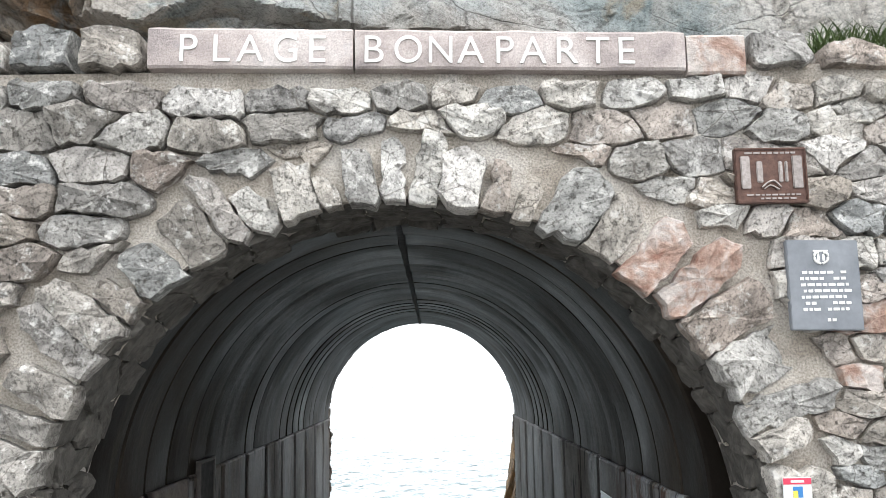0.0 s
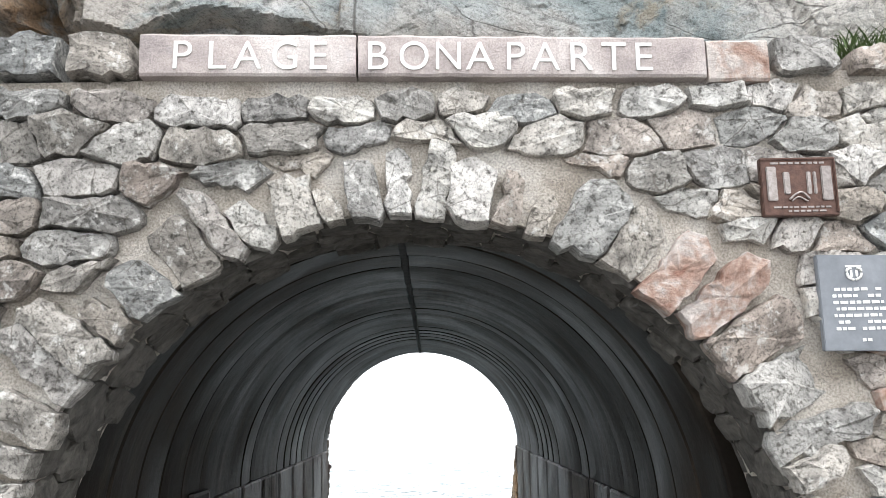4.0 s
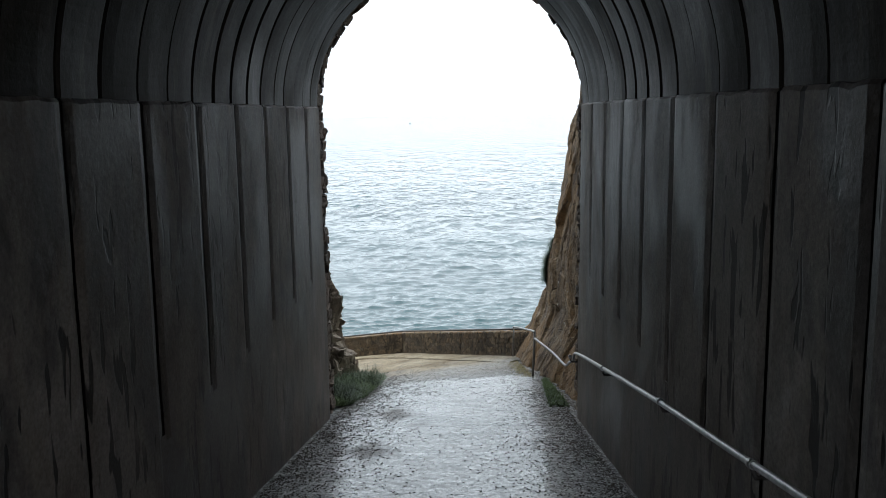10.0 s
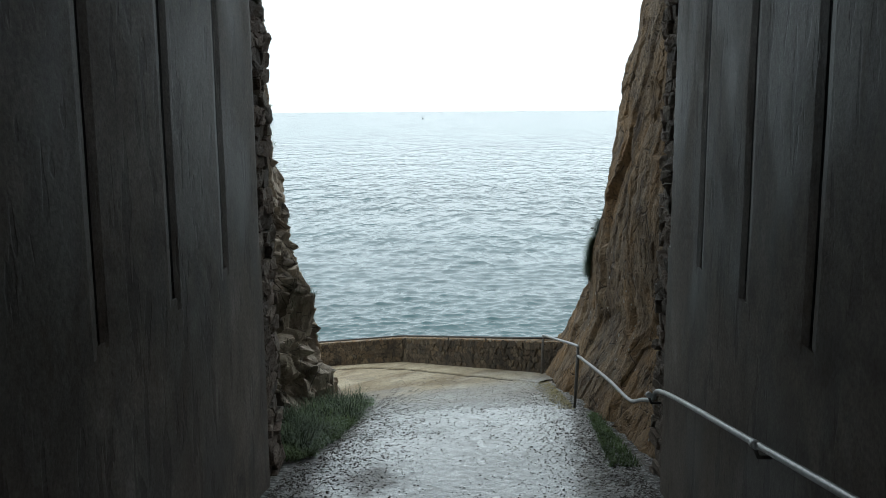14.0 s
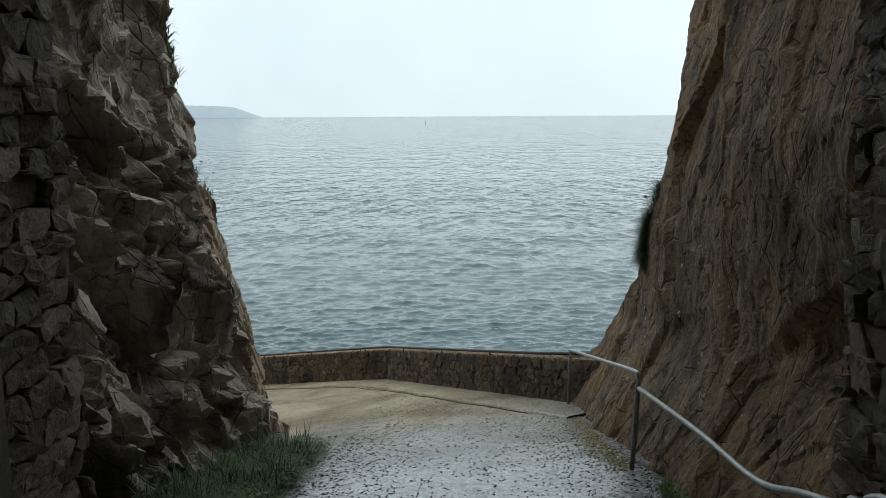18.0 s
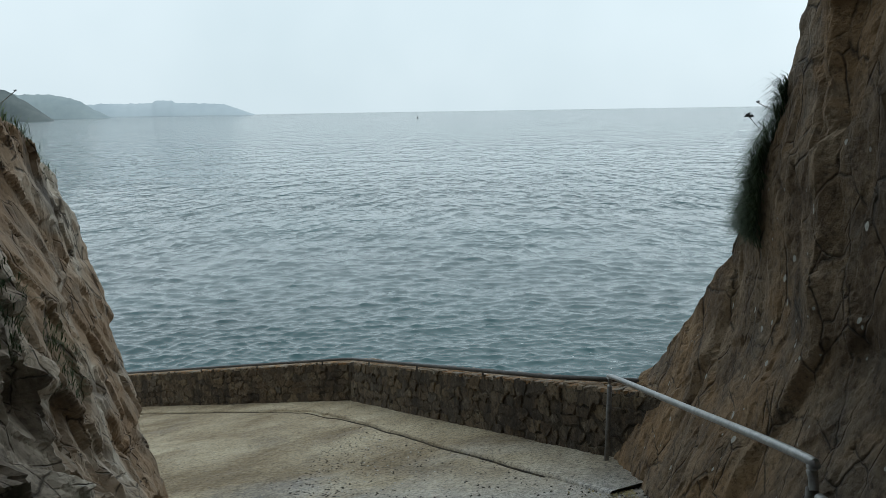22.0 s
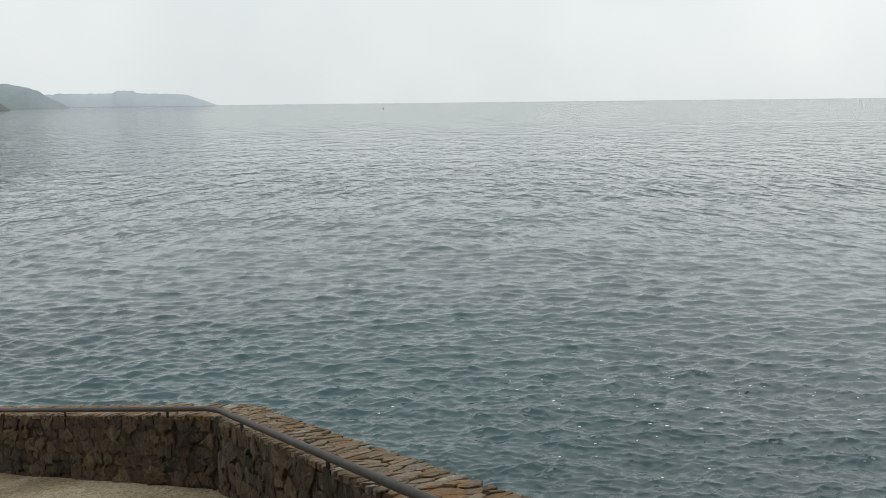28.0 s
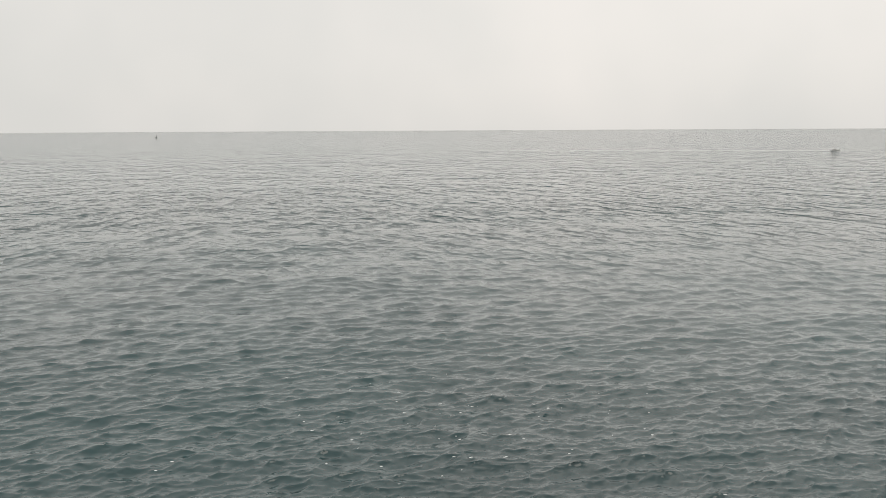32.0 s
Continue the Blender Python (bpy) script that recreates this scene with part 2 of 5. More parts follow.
    crack = g.math("MAXIMUM", g.cracks(0.7, w, 0.010), g.math("MAXIMUM", g.cracks(2.1, g.turned((0, -20, 0), (0.6, 1, 1.5)), 0.016), g.math("MULTIPLY", g.cracks(5.5, w, 0.03), 0.25)))
    upright = g.ramp(g.math("ABSOLUTE", g.math("ADD", g.math("ADD", x, 0.22), g.math("MULTIPLY", wob, 0.1))), (0.003, 1.0), (0.012, 0.0))
    upright = g.math("MULTIPLY", upright, g.math("SUBTRACT", 1.0, after(z, 5.45, 0.15)))
    crack = g.math("MAXIMUM", g.math("MULTIPLY", crack, 0.75), upright)
    c = g.mix(g.math("MULTIPLY", crack, 0.75), c, (0.05, 0.042, 0.035))
    h = g.math("ADD", g.math("ADD", g.math("MULTIPLY", fine, 0.8), g.math("MULTIPLY", grit, 0.2)), g.math("ADD", g.math("MULTIPLY", scratch, 0.3), g.math("MULTIPLY", g.noise(4, 6, 0.6), 0.5)))
    return c, g.math("SUBTRACT", h, g.math("MULTIPLY", crack, 0.4))


def m_dark_cliff(g):
    """Brown weathered rock with an upright grain."""
    v = g.turned((6, 0, 0), (1.3, 1.3, 0.75))
    streak = g.noise(2.6, 9, 0.68, v, 0.25)
    c = g.ramp(streak, (0.32, (0.06, 0.041, 0.026)), (0.44, (0.155, 0.107, 0.064)), (0.55, (0.25, 0.178, 0.107)), (0.68, (0.37, 0.28, 0.18)))
    c = g.mix(g.ramp(g.noise(0.9, 5, 0.62, None, 0.8), (0.47, 0.0), (0.60, 0.75)), c, (0.33, 0.205, 0.095))
    c = g.mix(g.ramp(g.noise(1.4, 5, 0.62), (0.56, 0.0), (0.66, 0.35)), c, (0.165, 0.15, 0.125))
    fine = g.noise(24, 8, 0.76)
    c = g.mix(0.7, c, g.ramp(fine, (0.38, 0.2), (0.48, 0.85), (0.58, 1.0)), "MULTIPLY")
    crack = g.math("MAXIMUM", g.cracks(1.3, v, 0.02), g.cracks(3.5, v, 0.03))
    c = g.mix(g.math("MULTIPLY", crack, 0.8), c, (0.03, 0.024, 0.018))
    h = g.math("ADD", g.math("MULTIPLY", fine, 0.7), g.math("MULTIPLY", g.noise(5, 7, 0.6, v), 1.6))
    return c, g.math("SUBTRACT", h, g.math("MULTIPLY", crack, 0.6))


def m_fractured(g):
    """Dark grey-brown slaty rock, steeply layered, with paler faces and rusty patches."""
    v = g.turned((60, 0, 0), (1.0, 0.55, 1.7))
    streak = g.noise(1.8, 7, 0.62, v, 0.5)
    c = g.ramp(streak, (0.34, (0.09, 0.074, 0.057)), (0.45, (0.23, 0.195, 0.155)), (0.55, (0.41, 0.36, 0.29)), (0.66, (0.58, 0.525, 0.44)))
    c = g.mix(g.ramp(g.noise(1.1, 5, 0.62), (0.52, 0.0), (0.62, 0.55)), c, (0.21, 0.165, 0.115))
    far = g.ramp(g.math("SUBTRACT", g.axis(1), 16.0), (0.0, 0.0), (1.0, 1.0))
    rust = g.math("MULTIPLY", g.ramp(g.noise(0.9, 4, 0.6, None, 0.8), (0.38, 0.0), (0.55, 0.75)), far)
    c = g.mix(rust, c, (0.29, 0.19, 0.105))
    fine = g.noise(22, 8, 0.7, v)
    c = g.mix(0.6, c, g.ramp(fine, (0.36, 0.25), (0.5, 0.9), (0.66, 1.0)), "MULTIPLY")
    crack = g.math("MAXIMUM", g.cracks(1.7, v, 0.02), g.cracks(4.2, v, 0.03))
    c = g.mix(g.math("MULTIPLY", crack, 0.85), c, (0.022, 0.019, 0.016))
    h = g.math("ADD", g.math("MULTIPLY", fine, 0.6), g.math("MULTIPLY", g.noise(6, 6, 0.55, v), 1.0))
    return c, g.math("SUBTRACT", h, g.math("MULTIPLY", crack, 0.7))


def m_concrete(g):
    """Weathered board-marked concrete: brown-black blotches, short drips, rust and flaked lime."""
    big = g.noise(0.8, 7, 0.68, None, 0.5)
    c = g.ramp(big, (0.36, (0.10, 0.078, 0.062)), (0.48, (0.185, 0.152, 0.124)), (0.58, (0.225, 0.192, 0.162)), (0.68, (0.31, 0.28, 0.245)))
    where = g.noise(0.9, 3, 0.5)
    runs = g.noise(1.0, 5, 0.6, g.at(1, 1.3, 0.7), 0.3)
    # Blotches weighted up away from the mouth, painting the weaker daylight there.
    dim_weight = g.ramp(g.math("ADD", g.math("MULTIPLY", g.axis(1), 0.12), g.math("MULTIPLY", where, 0.5)), (0.55, 1.0), (1.05, 0.62))
    c = g.mix(g.math("MULTIPLY", g.ramp(runs, (0.46, 0.0), (0.58, 1.0)), dim_weight), c, (0.030, 0.022, 0.017))
    drips = g.math("MULTIPLY", g.ramp(g.noise(1.0, 2, 0.5, g.at(1, 10, 2.2), 0.3), (0.585, 0.0), (0.615, 1.0)), g.math("MULTIPLY", g.ramp(where, (0.44, 0.0), (0.5, 1.0)), g.ramp(g.math("MULTIPLY", g.axis(1), 0.1), (0.3, 1.0), (0.75, 0.3))))
    front = g.ramp(g.math("SUBTRACT", g.math("MULTIPLY_ADD", g.axis(0), 0.30), g.math("MULTIPLY", g.axis(1), 0.5)), (0.0, 0.0), (1.0, 1.0))
    front.node.inputs[0].links[0].from_node.inputs[0].links[0].from_node.inputs[2].default_value = 1.05
    skin = g.math("MULTIPLY", g.ramp(g.noise(1.0, 8, 0.72, g.at(1.5, 1.6, 0.9), 0.6), (0.40, 0.0), (0.47, 0.9)), g.math("ADD", g.math("MULTIPLY", front, 0.92), 0.08))
    c = g.mix(skin, c, g.ramp(g.noise(2.5, 6, 0.7), (0.35, (0.22, 0.23, 0.245)), (0.65, (0.43, 0.45, 0.475))))
    rust = g.math("MULTIPLY", g.ramp(g.noise(1.0, 5, 0.62, g.at(1, 5.0, 0.7), 0.3), (0.535, 0.0), (0.57, 0.95)), g.math("ADD", g.math("MULTIPLY", front, 0.9), 0.05))
    c = g.mix(rust, c, (0.125, 0.058, 0.034))
    long_drips = g.math("MULTIPLY", g.ramp(g.noise(1.0, 4, 0.6, g.at(1, 13, 1.0), 0.25), (0.55, 0.0), (0.575, 0.95)), g.math("ADD", g.math("MULTIPLY", front, 0.9), 0.04))
    c = g.mix(long_drips, c, (0.026, 0.021, 0.018))
    c = g.mix(drips, c, (0.008, 0.007, 0.006))
    lime = g.math("MULTIPLY", g.ramp(g.noise(1.0, 8, 0.76, g.at(2, 2.0, 1.2), 0.7), (0.56, 0.0), (0.59, 0.85)), g.math("ADD", g.math("MULTIPLY", front, 0.85), 0.1))
    c = g.mix(lime, c, (0.42, 0.42, 0.41))
    fine = g.noise(40, 5, 0.7)
    c = g.mix(0.5, c, g.ramp(fine, (0.34, 0.3), (0.6, 1.0)), "MULTIPLY")
    h = g.math("ADD", g.math("MULTIPLY", fine, 0.5), g.math("SUBTRACT", g.noise(7, 6, 0.6), g.math("MULTIPLY", drips, 1.0)))
    return c, h, g.ramp(runs, (0.4, 0.68), (0.62, 0.48))


def m_vault(g):
    """Near-black brown concrete, streaked round the arch, with paler rubbed bands."""
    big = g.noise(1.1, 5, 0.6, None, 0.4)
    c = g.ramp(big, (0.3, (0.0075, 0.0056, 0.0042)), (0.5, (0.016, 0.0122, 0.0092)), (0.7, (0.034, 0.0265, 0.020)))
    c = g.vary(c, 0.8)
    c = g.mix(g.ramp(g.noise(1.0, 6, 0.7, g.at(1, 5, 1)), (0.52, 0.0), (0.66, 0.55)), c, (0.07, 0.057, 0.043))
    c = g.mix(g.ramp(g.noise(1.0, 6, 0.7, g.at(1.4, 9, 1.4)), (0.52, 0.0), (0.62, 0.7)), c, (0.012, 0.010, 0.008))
    fine = g.noise(45, 5, 0.7)
    c = g.mix(0.4, c, g.ramp(fine, (0.3, 0.4), (0.6, 1.0)), "MULTIPLY")
    return c, g.math("ADD", g.math("MULTIPLY", fine, 0.3), g.noise(8, 5, 0.6)), g.ramp(big, (0.3, 0.42), (0.7, 0.66))


def m_path(g):
    """Wet rough concrete with gravel, brushed across; drier and paler out on the terrace, gritty along the walls."""
    dry = g.ramp(g.math("SUBTRACT", g.math("ADD", g.math("MULTIPLY", g.axis(1), 0.22), g.noise(0.9, 4, 0.6)), 3.75), (0.0, 0.0), (1.0, 1.0))
    big = g.noise(0.8, 5, 0.6, None, 0.5)
    cool = g.ramp(big, (0.3, (0.38, 0.37, 0.35)), (0.5, (0.56, 0.555, 0.535)), (0.7, (0.70, 0.695, 0.675)))
    warm = g.ramp(big, (0.36, (0.26, 0.20, 0.12)), (0.5, (0.385, 0.315, 0.205)), (0.64, (0.51, 0.435, 0.30)))
    c = g.mix(dry, cool, warm)
    c = g.mix(g.ramp(g.noise(1.2, 4, 0.6, g.at(1, 0.6, 1), 0.5), (0.58, 0.0), (0.66, 0.4)), c, (0.2, 0.165, 0.12))
    stain = g.math("MULTIPLY", dry, 1.0)
    for px, py, r in ((-0.82, 11.4, 0.42), (-0.86, 8.9, 0.40), (-0.45, 10.6, 0.22)):
        away = g.math("ADD", g.math("ABSOLUTE", g.math("SUBTRACT", g.axis(0), px)), g.math("MULTIPLY", g.math("ABSOLUTE", g.math("SUBTRACT", g.axis(1), py)), 0.45))
        away = g.math("ADD", away, g.math("MULTIPLY", g.noise(5, 6, 0.7), 0.95))
        spot = g.ramp(g.math("SUBTRACT", away, r + 0.12), (0.08, 0.75), (0.36, 0.0))
        c = g.mix(spot, c, (0.115, 0.08, 0.052))
        stain = g.math("MAXIMUM", stain, spot)
    edge = g.math("ADD", g.math("ABSOLUTE", g.axis(0)), g.math("MULTIPLY", g.noise(2.2, 5, 0.7), 1.1))
    edge = g.ramp(g.math("SUBTRACT", g.math("MULTIPLY", edge, 1.6), 2.35), (0.0, 0.0), (1.0, 1.0))
    edge = g.math("MULTIPLY", edge, g.math("SUBTRACT", 1.0, dry))
    speck = g.noise(16, 6, 0.8, g.at(1, 1.1, 1))
    c = g.mix(g.math("MULTIPLY", edge, 0.6), c, (0.12, 0.112, 0.10))
    grit = g.ramp(speck, (0.47, 1.0), (0.51, 0.0))
    grit = g.math("MULTIPLY", grit, g.math("ADD", g.math("MULTIPLY", edge, 0.72), 0.25))
    c = g.mix(g.math("MULTIPLY", grit, 0.95), c, (0.035, 0.031, 0.026))
    stain = g.math("MAXIMUM", stain, grit)
    c = g.mix(0.8, c, g.ramp(g.noise(38, 5, 0.85), (0.40, 0.05), (0.47, 0.65), (0.55, 1.0)), "MULTIPLY")
    joint = g.math("ABSOLUTE", g.math("SUBTRACT", g.math("ADD", g.axis(1), g.math("MULTIPLY", g.noise(4, 3), 0.05)), 10.5))
    joint = g.ramp(joint, (0.008, 1.0), (0.03, 0.0))
    c = g.mix(g.math("MULTIPLY", joint, 0.8), c, (0.05, 0.044, 0.036))
    wet = g.ramp(g.noise(1.3, 5, 0.6, g.at(1, 0.5, 1), 0.4), (0.35, 0.10), (0.65, 0.28))
    puddle = g.ramp(g.noise(13, 5, 0.75, g.at(1, 1.3, 1)), (0.44, 0.35), (0.52, 0.0))
    p = g.n["Principled BSDF"]
    film = g.ramp(g.noise(22, 5, 0.8, g.at(1, 1.1, 1)), (0.40, 0.0), (0.46, 1.0))
    g.l.new(g.math("MULTIPLY", g.math("SUBTRACT", 1.0, stain), film), p.inputs["Coat Weight"])
    p.inputs["Coat IOR"].default_value = 1.4
    g.l.new(g.math("ADD", g.math("MULTIPLY", puddle, 0.6), 0.10), p.inputs["Coat Roughness"])
    rough = g.math("ADD", g.math("ADD", wet, puddle), g.math("ADD", g.math("MULTIPLY", stain, 0.4), 0.05))
    h = g.math("ADD", g.math("MULTIPLY", speck, 1.0), g.math("MULTIPLY", g.noise(34, 4, 0.7), 0.8))
    return c, g.math("SUBTRACT", h, joint), rough


def m_parapet(g):
    grain = g.noise(34, 6, 0.7)
    c = g.ramp(g.info.outputs["Random"], (0.0, (0.11, 0.077, 0.046)), (0.25, (0.18, 0.128, 0.075)), (0.5, (0.085, 0.065, 0.045)), (0.75, (0.22, 0.16, 0.092)), (1.0, (0.12, 0.10, 0.074)))
    c = g.mix(0.75, c, g.ramp(grain, (0.36, 0.15), (0.5, 0.85), (0.62, 1.0)), "MULTIPLY")
    c = g.mix(g.ramp(g.noise(9, 7, 0.75), (0.55, 0.0), (0.62, 0.6)), c, (0.26, 0.22, 0.155))
    c = g.mix(0.8, c, g.ramp(g.noise(8, 8, 0.78), (0.36, 0.12), (0.47, 0.75), (0.58, 1.0)), "MULTIPLY")
    c = g.mix(g.ramp(g.noise(3, 6, 0.7, g.at(1.5, 1.5, 0.5)), (0.50, 0.0), (0.60, 0.75)), c, (0.035, 0.026, 0.018))
    return c, g.math("ADD", grain, g.math("MULTIPLY", g.noise(9, 7, 0.7), 1.6))


def m_parapet_mortar(g):
    grain = g.noise(45, 6, 0.75)
    c = g.ramp(g.noise(5, 7, 0.72), (0.36, (0.028, 0.020, 0.013)), (0.50, (0.075, 0.056, 0.035)), (0.62, (0.15, 0.118, 0.077)))
    c = g.mix(g.ramp(g.noise(3, 6, 0.7, g.at(1.5, 1.5, 0.5)), (0.50, 0.0), (0.60, 0.8)), c, (0.032, 0.025, 0.018))
    return g.mix(0.7, c, g.ramp(grain, (0.36, 0.25), (0.58, 1.0)), "MULTIPLY"), grain


def m_sea(g):
    """Dark water: ripples on the modelled waves, and wave slopes where the mesh grows too coarse for them."""
    far = g.ramp(g.math("MULTIPLY", g.math("SUBTRACT", g.axis(1), 75.0), 0.012), (0.0, 0.08), (1.0, 1.0))
    fade = g.ramp(g.math("MULTIPLY", g.math("SUBTRACT", g.axis(1), 150.0), 0.0022), (0.0, 1.0), (1.0, 0.2))

    def height(dx, dy):
        def at(sx, sy):
            k = g.n.new("ShaderNodeMapping")
            k.inputs["Scale"].default_value = (sx, sy, 1)
            k.inputs["Location"].default_value = (dx * sx, dy * sy, 0)
            g.l.new(g.geo.outputs["Position"], k.inputs["Vector"])
            return k.outputs[0]

        def ridge(sx, sy, amount):
            n = g.math("ABSOLUTE", g.math("SUBTRACT", g.noise(1.0, 1, 0.4, at(sx, sy)), 0.5))
            return g.math("MULTIPLY", n, -2 * amount)

        wave = g.math("ADD", ridge(0.55, 0.36, 0.55), g.math("ADD", ridge(0.27, 0.11, 1.6), ridge(0.09, 0.04, 2.4)))
        ripple = g.math("ADD", ridge(1.1, 1.9, 0.022), g.math("MULTIPLY", g.noise(1.0, 2, 0.55, at(3.4, 5.2)), 0.02))
        groups = g.math("MULTIPLY", g.noise(1.0, 2, 0.5, at(0.006, 0.03)), 1.4)
        return g.math("ADD", g.math("MULTIPLY", wave, far), g.math("ADD", g.math("MULTIPLY", ripple, fade), groups))

    step = 0.06
    here = height(0, 0)
    tilt = g.n.new("ShaderNodeCombineXYZ")
    g.l.new(g.math("MULTIPLY", g.math("SUBTRACT", here, height(step, 0)), 1 / step), tilt.inputs[0])
    g.l.new(g.math("MULTIPLY", g.math("SUBTRACT", here, height(0, step)), 1 / step), tilt.inputs[1])
    total, unit = g.n.new("ShaderNodeVectorMath"), g.n.new("ShaderNodeVectorMath")
    unit.operation = "NORMALIZE"
    g.l.new(g.geo.outputs["Normal"], total.inputs[0])
    g.l.new(tilt.outputs[0], total.inputs[1])
    g.l.new(total.outputs[0], unit.inputs[0])
    g.l.new(unit.outputs[0], g.n["Principled BSDF"].inputs["Normal"])
    deep = g.noise(0.03, 4, 0.6)
    return g.ramp(deep, (0.35, (0.016, 0.048, 0.053)), (0.65, (0.023, 0.066, 0.071))), None


def m_rust_stone(g):
    grain = g.noise(30, 6, 0.65)
    c = g.ramp(g.noise(6, 5, 0.65, None, 0.5), (0.34, (0.24, 0.125, 0.09)), (0.46, (0.40, 0.28, 0.225)), (0.58, (0.54, 0.48, 0.44)))
    return g.mix(0.5, c, g.ramp(grain, (0.32, 0.3), (0.65, 1.0)), "MULTIPLY"), grain


def m_granite(g):
    speck = g.noise(110, 4, 0.75)
    c = g.ramp(g.noise(2.2, 5, 0.6, None, 0.6), (0.36, (0.29, 0.25, 0.24)), (0.5, (0.46, 0.395, 0.37)), (0.64, (0.62, 0.56, 0.53)))
    c = g.mix(0.5, c, g.ramp(speck, (0.35, 0.45), (0.6, 1.0)), "MULTIPLY")
    c = g.mix(g.ramp(g.noise(7, 5, 0.7), (0.6, 0.0), (0.72, 0.5)), c, (0.33, 0.32, 0.34))
    return c, g.math("ADD", speck, g.noise(18, 5))


def m_dark_stone(g):
    grain = g.noise(30, 6, 0.7)
    c = g.ramp(g.info.outputs["Random"], (0.0, (0.10, 0.080, 0.062)), (0.35, (0.17, 0.138, 0.108)), (0.7, (0.23, 0.175, 0.135)), (1.0, (0.27, 0.235, 0.19)))
    c = g.mix(0.6, c, g.ramp(grain, (0.3, 0.3), (0.65, 1.0)), "MULTIPLY")
    return c, g.math("ADD", grain, g.noise(9, 5))


def m_coping(g):
    grain = g.noise(40, 6, 0.7)
    c = g.ramp(g.info.outputs["Random"], (0.0, (0.15, 0.105, 0.065)), (0.35, (0.25, 0.185, 0.115)), (0.65, (0.34, 0.27, 0.185)), (0.85, (0.20, 0.165, 0.125)), (1.0, (0.44, 0.40, 0.33)))
    c = g.mix(g.ramp(g.noise(7, 5, 0.65), (0.51, 0.0), (0.60, 0.75)), c, (0.34, 0.17, 0.055))
    c = g.mix(0.6, c, g.ramp(grain, (0.34, 0.3), (0.65, 1.0)), "MULTIPLY")
    return c, g.math("ADD", grain, g.noise(12, 5))


def m_grain(name, a, b, scale=30, rough=0.8, bump=0.004, metal=0.0):
    return mat(name, lambda g: (g.vary(g.ramp(g.noise(scale, 5, 0.65), (0.3, a), (0.7, b)), 0.3), g.noise(scale * 2, 4)), rough, bump, metal)


MASONRY = mat("rubble_stone", m_masonry, 0.9, 0.03)
MORTAR = mat("lime_mortar", m_mortar, 0.95, 0.010)
CLIFF = mat("grey_schist", m_cliff, 0.9, 0.05)
SEA_ROCK = mat("brown_sea_rock", m_dark_cliff, 0.85, 0.028)
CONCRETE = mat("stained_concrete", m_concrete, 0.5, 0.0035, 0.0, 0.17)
VAULT = mat("vault_concrete", m_vault, 0.6, 0.004, 0.0, 0.08)
PATHMAT = mat("wet_rough_concrete", m_path, 0.4, 0.022, 0.0, 0.9)
TERRACE = mat("dry_rough_concrete", m_path, 0.6, 0.005, 0.0, 0.2)
STRIP = m_grain("pale_joint_fill", (0.085, 0.084, 0.082), (0.17, 0.168, 0.165), 7, 0.75, 0.004)
PARAPET = mat("brown_parapet_stone", m_parapet, 0.9, 0.02)
PARAPET_MORTAR = mat("brown_mortar", m_parapet_mortar, 0.95, 0.03)
SEA = mat("sea_water", m_sea, 0.06, 1.0, 0.0, 0.55)
RUSTSTONE = mat("rusty_stone", m_rust_stone, 0.9, 0.02)
GRANITE = mat("pink_granite", m_granite, 0.85, 0.006)
REVEALSTONE = m_grain("dark_reveal_stone", (0.035, 0.032, 0.028), (0.13, 0.12, 0.105), 14, 0.9, 0.02)
DARKSTONE = mat("dark_jamb_stone", m_dark_stone, 0.85, 0.02)
COPING = mat("coping_stone", m_coping, 0.9, 0.012)
PAINT = m_grain("white_paint", (0.62, 0.61, 0.58), (0.84, 0.83, 0.80), 60, 0.7, 0.002)
WHITE = m_grain("white_enamel", (0.72, 0.72, 0.71), (0.82, 0.82, 0.81), 12, 0.35, 0.0005)
RED = m_grain("red_enamel", (0.55, 0.03, 0.07), (0.65, 0.05, 0.10), 12, 0.4, 0.0005)
BLUE = m_grain("blue_enamel", (0.03, 0.16, 0.42), (0.05, 0.22, 0.50), 12, 0.4, 0.0005)
YELLOW = m_grain("yellow_enamel", (0.75, 0.52, 0.05), (0.82, 0.60, 0.10), 12, 0.4, 0.0005)
BRONZE = m_grain("dark_bronze", (0.050, 0.026, 0.020), (0.11, 0.060, 0.045), 35, 0.5, 0.002, 0.55)
PALEBRONZE = m_grain("worn_bronze", (0.20, 0.17, 0.155), (0.36, 0.32, 0.30), 40, 0.45, 0.002, 0.4)
SLATE = m_grain("grey_slate", (0.115, 0.125, 0.14), (0.20, 0.212, 0.23), 6, 0.45, 0.002)
PLATE = m_grain("pale_plate", (0.70, 0.82, 0.84), (0.82, 0.92, 0.93), 5, 0.3, 0.0005)
GRASS = m_grain("grass_green", (0.035, 0.065, 0.016), (0.095, 0.145, 0.038), 3, 0.7, 0.001)
GRASS_DARK = m_grain("grass_dark", (0.022, 0.042, 0.016), (0.055, 0.085, 0.03), 3, 0.7, 0.001)
LEAF = m_grain("leaf_green", (0.04, 0.08, 0.022), (0.085, 0.14, 0.04), 5, 0.55, 0.001)
MOSS = m_grain("dry_moss_yellow", (0.20, 0.17, 0.08), (0.36, 0.31, 0.17), 8, 0.95, 0.001)
LITTER = m_grain("dark_litter", (0.02, 0.018, 0.014), (0.07, 0.055, 0.04), 9, 0.8, 0.001)
PALEGRIT = m_grain("pale_grit", (0.35, 0.34, 0.32), (0.62, 0.61, 0.59), 9, 0.6, 0.001)
DRYSTEM = m_grain("dry_stem", (0.13, 0.12, 0.09), (0.24, 0.22, 0.17), 20, 0.8, 0.001)
